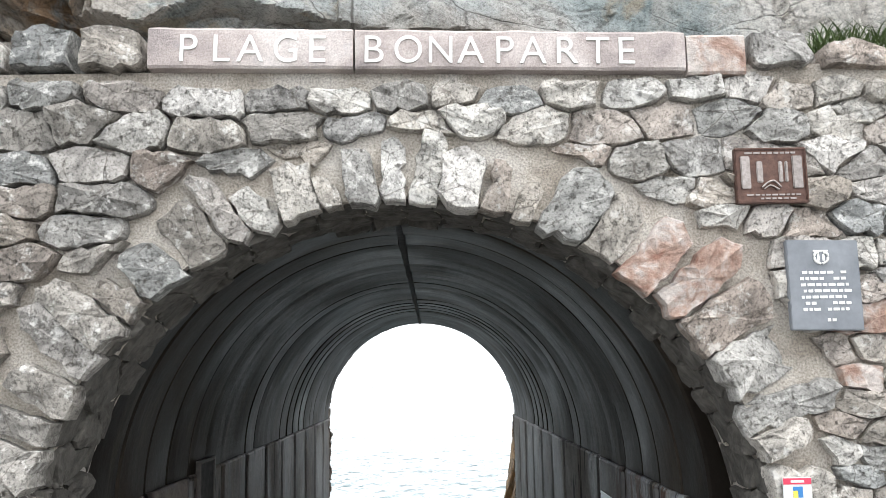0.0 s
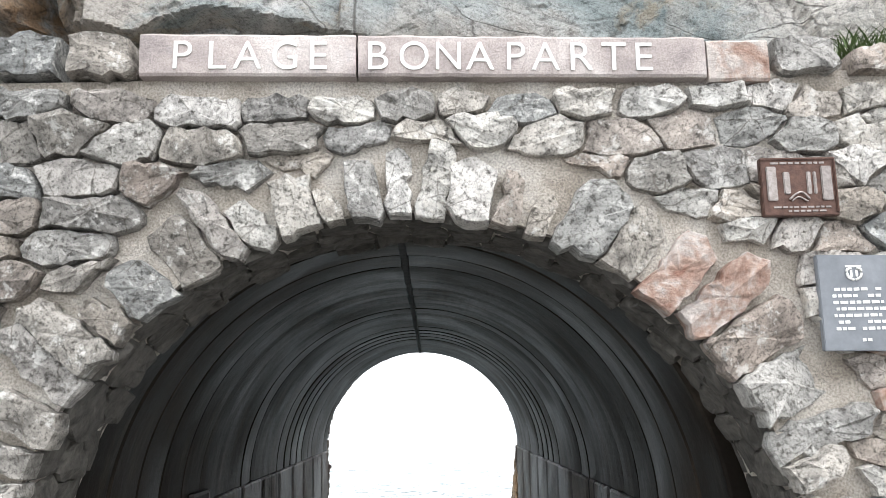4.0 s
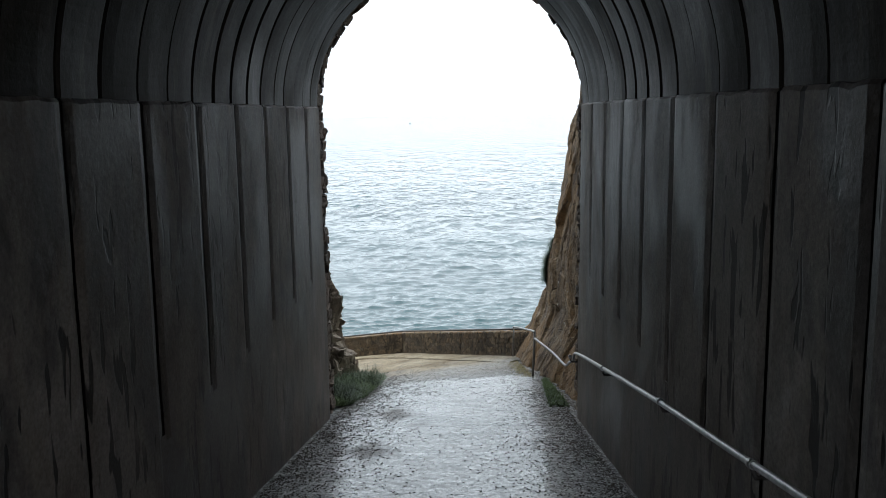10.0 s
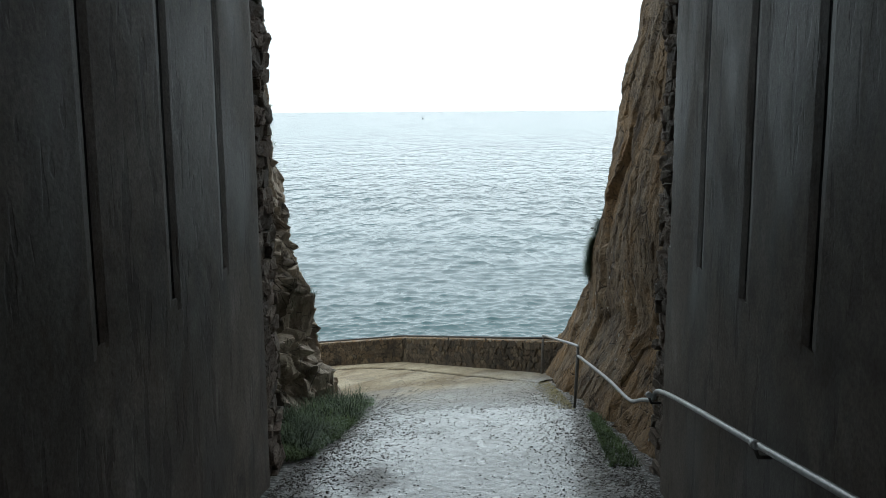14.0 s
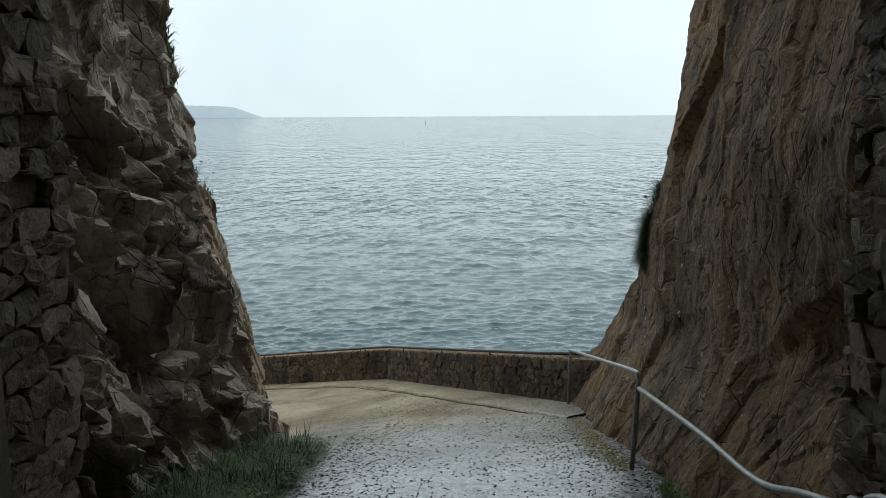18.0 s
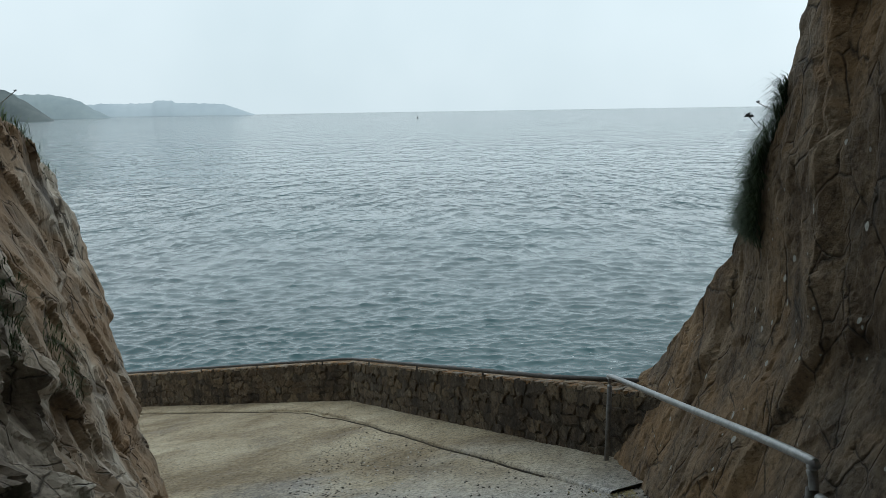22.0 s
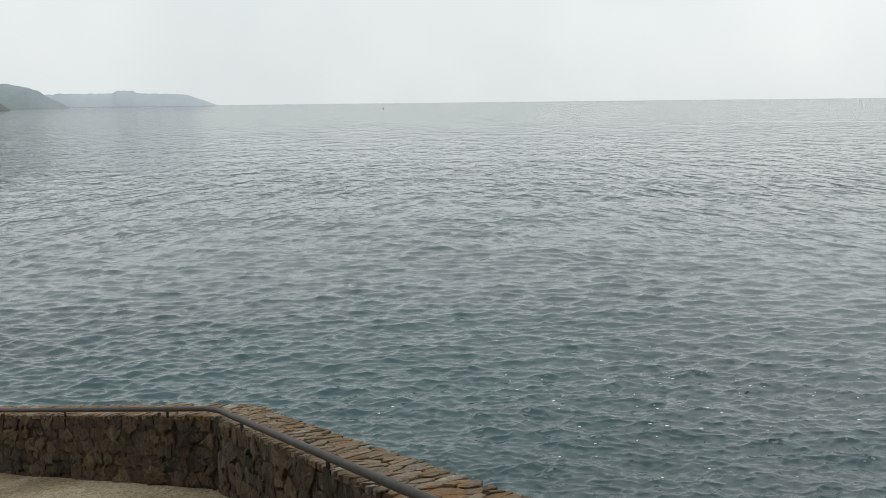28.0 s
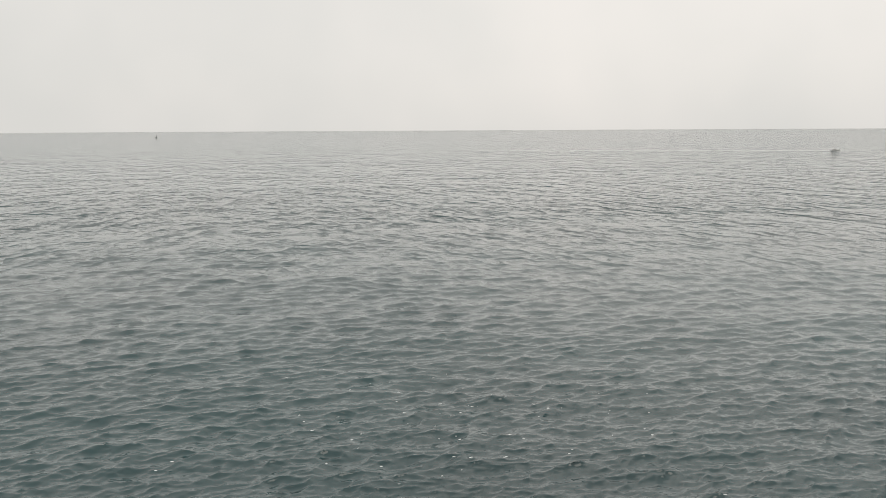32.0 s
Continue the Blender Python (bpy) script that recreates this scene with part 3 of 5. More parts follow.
LICHEN = m_grain("pale_lichen", (0.30, 0.29, 0.25), (0.5, 0.49, 0.44), 60, 0.95, 0.002)
FOAM = m_grain("sea_foam", (0.5, 0.53, 0.53), (0.72, 0.75, 0.75), 2, 0.8, 0.01)
# Distance haze is mixed into these three base colours, palest for the farthest.
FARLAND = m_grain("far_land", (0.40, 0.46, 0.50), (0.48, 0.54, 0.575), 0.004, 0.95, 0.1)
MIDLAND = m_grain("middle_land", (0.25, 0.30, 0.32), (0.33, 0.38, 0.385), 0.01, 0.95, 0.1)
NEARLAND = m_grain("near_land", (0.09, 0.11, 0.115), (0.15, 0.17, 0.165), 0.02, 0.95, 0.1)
FORECOURT = m_grain("unseen_dark_ground", (0.035, 0.035, 0.036), (0.07, 0.068, 0.066), 12, 0.6, 0.004)
FRACTURED = mat("fractured_rock", m_fractured, 0.8, 0.02)
DARKJOINT = mat("dark_joint", lambda g: (g.ramp(g.noise(20, 4), (0.3, (0.02, 0.02, 0.02)), (0.7, (0.06, 0.058, 0.055))), g.noise(40, 4)), 0.8, 0.004)
TURF = mat("headland_turf", lambda g: (g.ramp(g.noise(1.5, 6, 0.65), (0.3, (0.05, 0.075, 0.03)), (0.5, (0.09, 0.11, 0.05)), (0.7, (0.17, 0.15, 0.10))), g.noise(9, 6, 0.7)), 0.9, 0.06)
STEEL = m_grain("galvanised_steel", (0.24, 0.24, 0.24), (0.42, 0.42, 0.415), 20, 0.45, 0.001, 0.75)
POSTSTEEL = m_grain("weathered_steel", (0.10, 0.09, 0.08), (0.20, 0.19, 0.175), 30, 0.6, 0.001, 0.3)
DARKSTEEL = m_grain("painted_dark_rail", (0.035, 0.030, 0.027), (0.085, 0.075, 0.068), 25, 0.6, 0.001, 0.0)


# ---- making meshes ----
def part(name, bm, material, parent=None, label=""):
    """One mesh object from a bmesh."""
    me = bpy.data.meshes.new(name)
    bm.to_mesh(me)
    bm.free()
    me.materials.append(material)
    ob = new(name, me)
    ob.parent = parent
    if label:
        ob["label"] = label
    return ob


def thing(name, label, category, group="", kind="", at=(0, 0, 0)):
    ob = new(name)
    ob.location = at
    ob.empty_display_size = 0.1
    return tagged(ob, label, category, group, kind)


def sheet(rows):
    """A bmesh grid from rows of points."""
    bm = bmesh.new()
    vs = [[bm.verts.new(p) for p in row] for row in rows]
    for a, b in zip(vs, vs[1:]):
        for i in range(len(a) - 1):
            bm.faces.new((a[i], a[i + 1], b[i + 1], b[i]))
    return bm


def smooth(ob, on=True):
    ob.data.polygons.foreach_set("use_smooth", [on] * len(ob.data.polygons))
    return ob


def box(x0, x1, y0, y1, z0, z1, bevel=0.0):
    bm = bmesh.new()
    bmesh.ops.create_cube(bm, size=1, matrix=Matrix.LocRotScale(((x0 + x1) / 2, (y0 + y1) / 2, (z0 + z1) / 2), None, (x1 - x0, y1 - y0, z1 - z0)))
    if bevel:
        bmesh.ops.bevel(bm, geom=bm.edges[:], offset=bevel, segments=2, affect="EDGES")
    return bm


def tube(points, radius, sides=12, caps=True):
    """A round bar along points."""
    bm = bmesh.new()
    pts = [Vector(p) for p in points]
    rings = []
    for i, p in enumerate(pts):
        d = (pts[min(i + 1, len(pts) - 1)] - pts[max(i - 1, 0)]).normalized()
        side = d.cross(Vector((0, 0, 1)))
        side = side.normalized() if side.length > 0.05 else Vector((1, 0, 0))
        up = side.cross(d)
        rings.append([bm.verts.new(p + radius * (math.cos(a) * side + math.sin(a) * up)) for a in np.arange(sides) * 2 * math.pi / sides])
    for a, b in zip(rings, rings[1:]):
        for i in range(sides):
            bm.faces.new((a[i], a[(i + 1) % sides], b[(i + 1) % sides], b[i])).smooth = True
    if caps:
        bm.faces.new(rings[0][::-1])
        bm.faces.new(rings[-1])
    return bm


def blend(points, n=8):
    """A smooth line through points (Catmull-Rom)."""
    p = [Vector(q) for q in points]
    p = [2 * p[0] - p[1], *p, 2 * p[-1] - p[-2]]
    out = []
    for i in range(1, len(p) - 2):
        for k in range(n):
            t = k / n
            out.append(0.5 * (2 * p[i] + (p[i + 1] - p[i - 1]) * t + (2 * p[i - 1] - 5 * p[i] + 4 * p[i + 1] - p[i + 2]) * t * t
                              + (3 * p[i] - p[i - 1] - 3 * p[i + 1] + p[i + 2]) * t ** 3))
    return out + [p[-2]]


def facets(p, scale, tilt, jump):
    """How far a broken rock face stands out at p: each cell is a tilted plane."""
    q = Vector((p[0] * scale[0], p[1] * scale[1], p[2] * scale[2]))
    near, points = noise.voronoi(q)

    def plane(c):
        r = noise.cell_vector(c * 7.31 + Vector((3.1, 5.7, 1.9)))
        d = q - c
        return (r.x - 0.5) * jump + tilt * (d.x * (r.y - 0.5) + d.y * (r.z - 0.5) + d.z * (r.x - 0.5)) * 2

    a = plane(points[0])
    w = min(1.0, (near[1] - near[0]) / 0.05)
    return a if w >= 1 else a * (0.5 + 0.5 * w) + plane(points[1]) * (0.5 - 0.5 * w)


# ---- levels of the way down ----
LEVELS_Y = (-16, -9, -4.5, -1, 2, 6.3, 11.3, 14.9, 18.4, 24.4, 34)
LEVELS_Z = (1.55, 1.35, 0.80, 0.05, -0.58, -1.42, -2.36, -2.99, -3.74, -4.88, -6.70)


def ground(y, x=0.0):
    tilt = 0.15 * min(1, max(0, (y - 12) / 6))
    return float(np.interp(y, LEVELS_Y, LEVELS_Z)) + tilt * x


HALF, SPRING, LENGTH = 1.67, 1.79, 11.1
CORNER = Vector((-1.68, 23.84, 0))
EAST = (Vector((1.05, 18.38, 0)) - CORNER).normalized()
WEST = Vector((-1, 0.8, 0)).normalized()
WEST_RUN = 7.3
SEA_Z = -16.0


# ---- sea ----
def build_sea():
    """A fan of water out to the horizon, with short-crested wind waves drawn up to sharp crests."""
    rng = np.random.default_rng(5)
    radii = np.concatenate([np.linspace(0.1, 28, 24), 1 / np.linspace(1 / 29, 1 / 450, 500), np.geomspace(470, 5200, 24)])
    angles = np.radians(np.concatenate([np.linspace(-20, 49, 20), np.linspace(50, 126, 780), np.linspace(127, 200, 20)]))
    r = radii[:, None]
    x, y = r * np.cos(angles), r * np.sin(angles) + 18
    z, dx, dy = np.zeros_like(x), np.zeros_like(x), np.zeros_like(x)
    for lam, slope, n in ((7, 0.02, 6), (3.9, 0.045, 10), (2.2, 0.08, 16), (1.25, 0.115, 20), (0.75, 0.15, 24), (0.46, 0.165, 26), (0.3, 0.14, 26)):
        reach = 1.15 * math.sqrt(lam * 5400)
        fade = np.clip(3.5 - 3.5 * r / reach, 0, 1)
        for _ in range(n):
            a = math.radians(-78 + rng.normal(0, 36))
            k = 2 * math.pi / (lam * rng.uniform(0.7, 1.4))
            kx, ky, amp, ph = k * math.cos(a), k * math.sin(a), slope * math.sqrt(2 / n) / k * rng.uniform(0.6, 1.3), rng.uniform(0, 6.3)
            s = kx * x + ky * y + ph
            z += amp * fade * np.sin(s)
            c = amp * fade * np.cos(s) * 1.25
            dx += c * math.cos(a)
            dy += c * math.sin(a)
    co = np.stack([x + dx, y + dy, z + SEA_Z], -1).reshape(-1, 3)
    n, m = x.shape
    i = np.arange((n - 1) * m).reshape(n - 1, m)[:, :-1].ravel()
    faces = np.stack([i, i + m, i + m + 1, i + 1], -1)
    me = bpy.data.meshes.new("sea")
    me.from_pydata(co.tolist(), [], faces.tolist())
    me.materials.append(SEA)
    ob = new("sea", me)
    smooth(ob)
    tagged(ob, "grey-green choppy sea reaching the overcast horizon", "sea", kind="structure")


build_sea()


# ---- ground and way ----
def path_z(x, y):
    return ground(y, x) + 0.012 * noise.noise((x * 1.3, y * 1.3, 0)) + 0.006 * noise.noise((x * 5, y * 5, 3))


floor = part("road", sheet([[(x, y, path_z(x, y)) for x in np.linspace(-2.6, 2.6, 60)] for y in np.linspace(-6, 12.2, 200)]), PATHMAT)
smooth(floor)
tagged(floor, "sloping wet rough concrete footpath through the tunnel", "path", kind="structure")
# Out of view; made dark so little daylight bounces into the vault.
approach = part("ground", sheet([[(x, y, ground(y) - 0.02) for x in np.linspace(-30, 30, 40)] for y in np.linspace(-40, 0.3, 50)]), FORECOURT)
tagged(approach, "unseen forecourt ground before the portal, darkened to cut light bounce", "ground", kind="structure")

rows = [[(x, y, path_z(x, y) + (-0.012 if y < 12.2 else 0)) for x in np.linspace(-12, 3, 130)] for y in np.linspace(11.9, 33, 170)]
bm = sheet(rows)
out_e, out_w = Vector((-EAST.y, EAST.x, 0)), Vector((WEST.y, -WEST.x, 0))
bmesh.ops.delete(bm, geom=[f for f in bm.faces if (f.calc_center_median() - CORNER).dot(out_e) > 0.22 or (f.calc_center_median() - CORNER).dot(out_w) > 0.22], context="FACES")
terrace = smooth(part("terrace", bm, TERRACE))
tagged(terrace, "pale wet concrete terrace turning behind the rock", "path", kind="structure")

# ---- tunnel ----
tunnel = thing("tunnel_lining", "board-marked concrete tunnel vault with stained lower walls", "tunnel", kind="structure")
# Shell behind the lining, added to stop daylight leaking through its joints.
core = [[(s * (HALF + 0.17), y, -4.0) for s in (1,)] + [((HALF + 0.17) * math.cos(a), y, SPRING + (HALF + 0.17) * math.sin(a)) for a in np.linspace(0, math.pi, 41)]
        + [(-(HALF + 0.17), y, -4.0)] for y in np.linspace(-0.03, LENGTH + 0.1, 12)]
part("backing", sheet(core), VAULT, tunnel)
ARC = np.linspace(0, math.pi, 73)
N_RINGS = 22
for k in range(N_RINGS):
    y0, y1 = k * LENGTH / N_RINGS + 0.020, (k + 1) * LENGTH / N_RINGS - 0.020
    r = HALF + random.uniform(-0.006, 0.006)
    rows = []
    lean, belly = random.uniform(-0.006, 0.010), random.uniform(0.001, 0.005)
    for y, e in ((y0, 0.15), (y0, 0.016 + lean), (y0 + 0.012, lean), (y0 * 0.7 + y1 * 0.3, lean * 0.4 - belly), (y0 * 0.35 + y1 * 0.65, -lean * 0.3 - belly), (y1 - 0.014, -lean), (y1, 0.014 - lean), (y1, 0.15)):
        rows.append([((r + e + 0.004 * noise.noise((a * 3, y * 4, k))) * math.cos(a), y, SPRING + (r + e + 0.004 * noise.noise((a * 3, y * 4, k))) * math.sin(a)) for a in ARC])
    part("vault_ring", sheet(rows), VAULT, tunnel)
PANEL = 2 * LENGTH / N_RINGS
for side in (-1, 1):
    for k in range(11):
        y1, y0 = LENGTH - PANEL * k - 0.016, max(LENGTH - PANEL * (k + 1) + 0.016, 0.0)
        if y1 - y0 < 0.1:
            continue
        foot = max(-0.30 + 0.05 * noise.noise((k * 3.3, side, 1)), ground(y0) + 0.3) if k < 6 else -3.0
        off = random.uniform(-0.006, 0.006)
        rows = []
        for i, y in enumerate(np.linspace(y0, y1, 14)):
            top = SPRING + 0.014 * noise.noise((y * 6, side, 0)) + 0.012 * noise.noise((y * 17, side, 2))
            x = HALF - 0.03 + off
            e = 0.012 if i in (0, 13) else 0
            low = max(foot, ground(y) - 0.2)
            rows.append([(side * (HALF + 0.15), y, top), (side * (x + 0.012 + e), y, top), (side * (x + e), y, top - 0.02)]
                        + [(side * (x + e + 0.004 * noise.noise((y * 2, z * 2, side))), y, z) for z in np.linspace(SPRING - 0.1, low, 20)])
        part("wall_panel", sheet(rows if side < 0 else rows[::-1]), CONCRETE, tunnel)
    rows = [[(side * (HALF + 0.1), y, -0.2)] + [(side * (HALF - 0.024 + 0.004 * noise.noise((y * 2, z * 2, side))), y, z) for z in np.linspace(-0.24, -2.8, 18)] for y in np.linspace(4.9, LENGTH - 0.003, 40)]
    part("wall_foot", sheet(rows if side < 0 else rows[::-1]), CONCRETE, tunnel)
    part("wall_end", box(min(side * 1.642, side * 1.80), max(side * 1.642, side * 1.80), 0.0, 0.013, -1.0, SPRING - 0.006), CONCRETE, tunnel)
    for y in (LENGTH - 10 * PANEL, LENGTH - 9 * PANEL):
        zs = np.linspace(SPRING - 0.03, ground(y) - 0.1, 24)
        rows = [[(side * (HALF - 0.02), y + k, z), (side * (HALF - 0.046), y + k + 0.004 * noise.noise((z * 5, k, side)), z), (side * (HALF - 0.046), y + k + w + 0.004 * noise.noise((z * 5, k + 3, side)), z), (side * (HALF - 0.02), y + k + w, z)] for z in zs for k, w in ((-0.022, 0.044),)]
        part("joint_strip", sheet(rows), STRIP, tunnel, "pale filled joint")
part("crown_joint", sheet([[(x + 0.012 * noise.noise((y * 3, 0, 0)), y, SPRING + HALF - 0.016 + (0.02 if abs(x) > 0.02 else 0)) for x in (-0.028, -0.018, 0.018, 0.028)] for y in np.linspace(0.02, LENGTH - 0.02, 70)]), DARKJOINT, tunnel, "dark joint along the crown")


def wall_with_arch(name, y, r, left, right, low, top, depth, material, label, centre=SPRING, cx=0.0):
    """A thick wall in the plane of y with an arched opening."""
    bm = bmesh.new()
    inner = [(cx + r, low)] + [(cx + r * math.cos(a), centre + r * math.sin(a)) for a in np.linspace(0, math.pi, 33)] + [(cx - r, low)]
    outer = []
    for x, z in inner:
        if z <= low:
            outer.append((right if x > cx else left, low))
        else:
            a = math.atan2(z - centre, x - cx)
            if math.cos(a) * (top - centre) > math.sin(a) * (right - cx):
                outer.append((right, centre + math.tan(a) * (right - cx)))
            elif -math.cos(a) * (top - centre) > math.sin(a) * (cx - left):
                outer.append((left, centre + math.tan(math.pi - a) * (cx - left)))
            else:
                outer.append((cx + (top - centre) / math.tan(a), top))
    loops = [[bm.verts.new((x, yy, z)) for x, z in loop] for yy in (y, y + depth) for loop in (inner, outer)]
    fi, fo, bi, bo = loops
    for i in range(len(inner) - 1):
        for a, b in ((fo, fi), (bi, bo), (fi, bi), (bo, fo)):
            bm.faces.new((a[i], a[i + 1], b[i + 1], b[i]))
    bmesh.ops.recalc_face_normals(bm, faces=bm.faces[:])
    return tagged(part(name, bm, material), label, "wall", kind="structure")


ARCH_R, ARCH_X, ARCH_Z = 1.71, 0.06, 1.61
FRONT = Vector((0, -0.32, 0))
facade = wall_with_arch("wall_front", -0.38, ARCH_R + 0.045, -3.4, 3.8, -1.0, 4.0, 0.69, MORTAR, "rubble stone portal wall with a round arch", ARCH_Z, ARCH_X)
facade.location = FRONT
back_wall = wall_with_arch("wall_back", LENGTH + 0.004, 1.76, -3.2, 3.2, -3.2, 8.4, 0.72, PARAPET_MORTAR, "rough stone portal wall towards the sea")


# ---- cliffs ----
def cliff_front():
    lip_x, lip_z = (-3, -1.9, -1.43, -1.2, -1.05, -0.85, -0.45, -0.18, 0.54, 0.7, 1.2), (4.75, 4.66, 4.54, 4.66, 4.70, 4.66, 4.56, 4.47, 4.47, 4.36, 4.2)
    rows = []
    for z in np.concatenate([np.linspace(3.70, 4.0, 4), np.linspace(4.05, 7.0, 190), np.linspace(7.05, 8.2, 24), np.linspace(8.3, 11, 14)]):
        row = []
        for x in np.concatenate([np.linspace(-9, -3.1, 30), np.linspace(-3.0, 3.6, 330), np.linspace(3.7, 10, 30)]):
            y = 0.14 + 0.17 * (z - 4.2)
            u, v = x * 0.83 - z * 0.56, z * 0.83 + x * 0.56
            y += 0.10 * facets((u, 0, v), (0.45, 1, 0.6), 1.0, 0.7) + 0.028 * facets((x, 1, z), (1.3, 1, 1.5), 1.2, 0.9) + 0.009 * facets((u, 2, v), (3.4, 1, 4.6), 1.3, 1.0)
            # the great slab: a step under the diagonal vein and an upright crack
            vein = 5.60 - 0.46 * x + 0.05 * noise.noise((x * 3, 0, 5))
            if -0.3 < x < 1.7:
                y += 0.07 * min(1, max(0, (vein - z) / 0.12)) * min(1, (x + 0.3) * 4, (1.7 - x) * 3)
            if 4.3 < z < 5.55:
                y -= 0.008 * min(1, max(0, (x + 0.23) * 60)) * min(1, max(0, (0.6 - x) * 2))
            if x < -0.3:
                y += 0.05 * min(1, max(0, (5.58 + 0.12 * (x + 0.5) - z) / 0.05))
            if x < -1.7:
                y += 0.22 * math.exp(-((x + 1.95 - 0.12 * (z - 4.6)) / 0.13) ** 2) - 0.12 * min(1.0, max(0, -2.0 - x) * 2.2) - 0.10 * max(0, -1.9 - x) + 0.16 * facets((x, 4, z), (2.4, 1, 1.6), 1.6, 1.2) + 0.12 * facets((x, 5, z), (5, 1, 3.4), 1.8, 1.2)
            if x > 1.7:
                y += -0.30 * (x - 1.7) + min(1, (x - 1.7) * 2) * (0.14 * facets((x + 0.25 * z, 6, z), (2.4, 1, 0.55), 1.6, 1.0) + 0.05 * facets((x + 0.25 * z, 7, z), (7, 1, 1.6), 1.6, 1.0))
            y += 0.012 * noise.fractal((x * 3, 0, z * 3), 0.8, 2.1, 5) + 0.010 * facets((x, 3, z), (6.5, 1, 7.5), 1.5, 1.2)
            lip = float(np.interp(x, lip_x, lip_z)) + 0.02 * noise.noise((x * 9, 0, 2))
            if z < lip:
                y += 0.22 * min(1, (lip - z) / 0.03)
            row.append((x, min(max(y, -1.6 if abs(x) > 2.5 else -0.3), 3.0) + (0.5 if z < 4.0 and abs(x) < 3.3 else 0), z))
        rows.append(row)
    bm = sheet(rows)
    for side in (-1, 1):
        low = [[(side * x, -0.5 - 0.8 * max(0, x - 3.6) ** 0.8 + 0.25 * facets((x, side, z), (0.7, 1, 0.7), 1.0, 1.0) + 0.3 * (3.0 - z) * -0.3, z) for x in np.linspace(3.0, 12, 60)] for z in np.linspace(-1.5, 4.1, 50)]
        vs = [[bm.verts.new(p) for p in row] for row in low]
        for a, b in zip(vs, vs[1:]):
            for i in range(len(a) - 1):
                bm.faces.new((a[i], a[i + 1], b[i + 1], b[i]))
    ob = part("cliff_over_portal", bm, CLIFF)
    ob.location = FRONT
    tagged(ob, "grey-green schist cliff face with pale diagonal streaks", "cliff", kind="structure")


cliff_front()

RIGHT_H, RIGHT_X = (-3, 0, 0.7, 1.1, 1.5, 2.0, 2.5, 3.5, 4.6, 6.4, 9), (1.0, 1.28, 1.55, 1.68, 1.72, 1.74, 1.82, 2.01, 2.16, 2.5, 2.8)
LEFT_H, LEFT_X = (-3, 0, 0.35, 1.2, 2.0, 3.2, 4.5, 9), (1.65, 1.88, 2.02, 2.29, 2.52, 2.80, 2.86, 3.0)


def side_rock(side, low_y, high_y, name, label):
    """The rock face beside the way, past the tunnel."""
    rows = []
    for y in np.concatenate([np.linspace(low_y, 19.2, 330), np.linspace(19.3, high_y, 50)]):
        row = []
        g0 = ground(y, side * 1.3)
        for z in np.concatenate([np.linspace(-17, -5.2, 14), np.linspace(-5.0, 2.0, 310), np.linspace(2.2, 6.5, 16)]):
            h = z - g0
            if side > 0:
                x = float(np.interp(h, RIGHT_H, RIGHT_X)) + (0.13 * (16.5 - y) if y < 16.5 else -0.05 * (y - 16.5)) * min(1, max(0.35, 1.6 - 0.5 * h))
                end = float(np.interp(h, (0.5, 0.8, 1.2, 2.2), (18.5, 18.0, 17.5, 16.6)))
                x += (0.60 + 0.35 * min(3, max(0, h))) * max(0, y - end)
                x += 0.10 * facets((y + 0.2 * z, z, side), (0.9, 0.5, 0.5), 1.0, 0.9) + 0.026 * facets((y + 0.12 * z, z, side), (2.6, 1.7, 0.5), 1.0, 1.0) + 0.011 * facets((y + 0.05 * z, z, 9), (7, 4, 0.5), 1.3, 1.1)
                x += 0.035 * noise.fractal((y * 2.2, z * 1.3, side * 5), 0.8, 2.1, 6)
            else:
                x = float(np.interp(h, LEFT_H, LEFT_X)) + 0.28 * max(0, y - 16.3)
                x += 0.13 * min(1, max(0, (15.2 - y) / 1.5)) * min(1, max(0, (3 - h)))
                x += 2.4 * max(0, y - 18.9)
                x -= 0.12 * min(1, max(0, (h - 0.5) / 0.8)) * min(1, max(0, (y - 16.9) * 2))
                x -= 0.19 * math.exp(-((y - 16.45) / 0.5) ** 2 - ((z + 0.25) / 0.45) ** 2)
                ledge = -0.62 - 0.32 * (y - 16.7)
                if y > 16.55:
                    x += 1.6 * max(0, z - ledge)
                x += 0.62 * max(0, 1 - max(h, 0) / 1.6) * min(1, max(0, (y - 11.9) * 2)) * min(1, max(0, (16.6 - y)))
                u, v = z * 0.87 - y * 0.5, z * 0.5 + y * 0.87
                rough = min(1, max(0.25, (17.2 - y) / 1.6)) * (1.0 if h < 3 else 0.55)
                x += 0.06 * facets((y, z, side), (0.9, 0.8, 0.5), 1.0, 0.9)
                x += rough * (0.20 * facets((u, v, side), (0.7, 1.7, 0.5), 2.0, 1.0) + 0.13 * facets((u + 3, v, side), (1.5, 3.6, 0.5), 2.2, 1.1) + 0.06 * facets((u, v, 7), (3.5, 8, 0.5), 2.2, 1.1))
                x += 0.025 * noise.fractal((y * 1.6, z * 1.2, side * 5), 0.9, 2.1, 6)
            row.append((side * x, y, z))
        rows.append(row)
    ob = part(name, sheet(rows if side < 0 else rows[::-1]), SEA_ROCK if side > 0 else FRACTURED)
    tagged(ob, label, "rock face", kind="structure")
    return ob


rock_w = side_rock(-1, 11.8, 23, "rock_face_west", "dark fractured layered rock face beside the path")
rock_e = side_rock(1, 11.8, 24, "rock_face_east", "brown smooth weathered rock face beside the path")


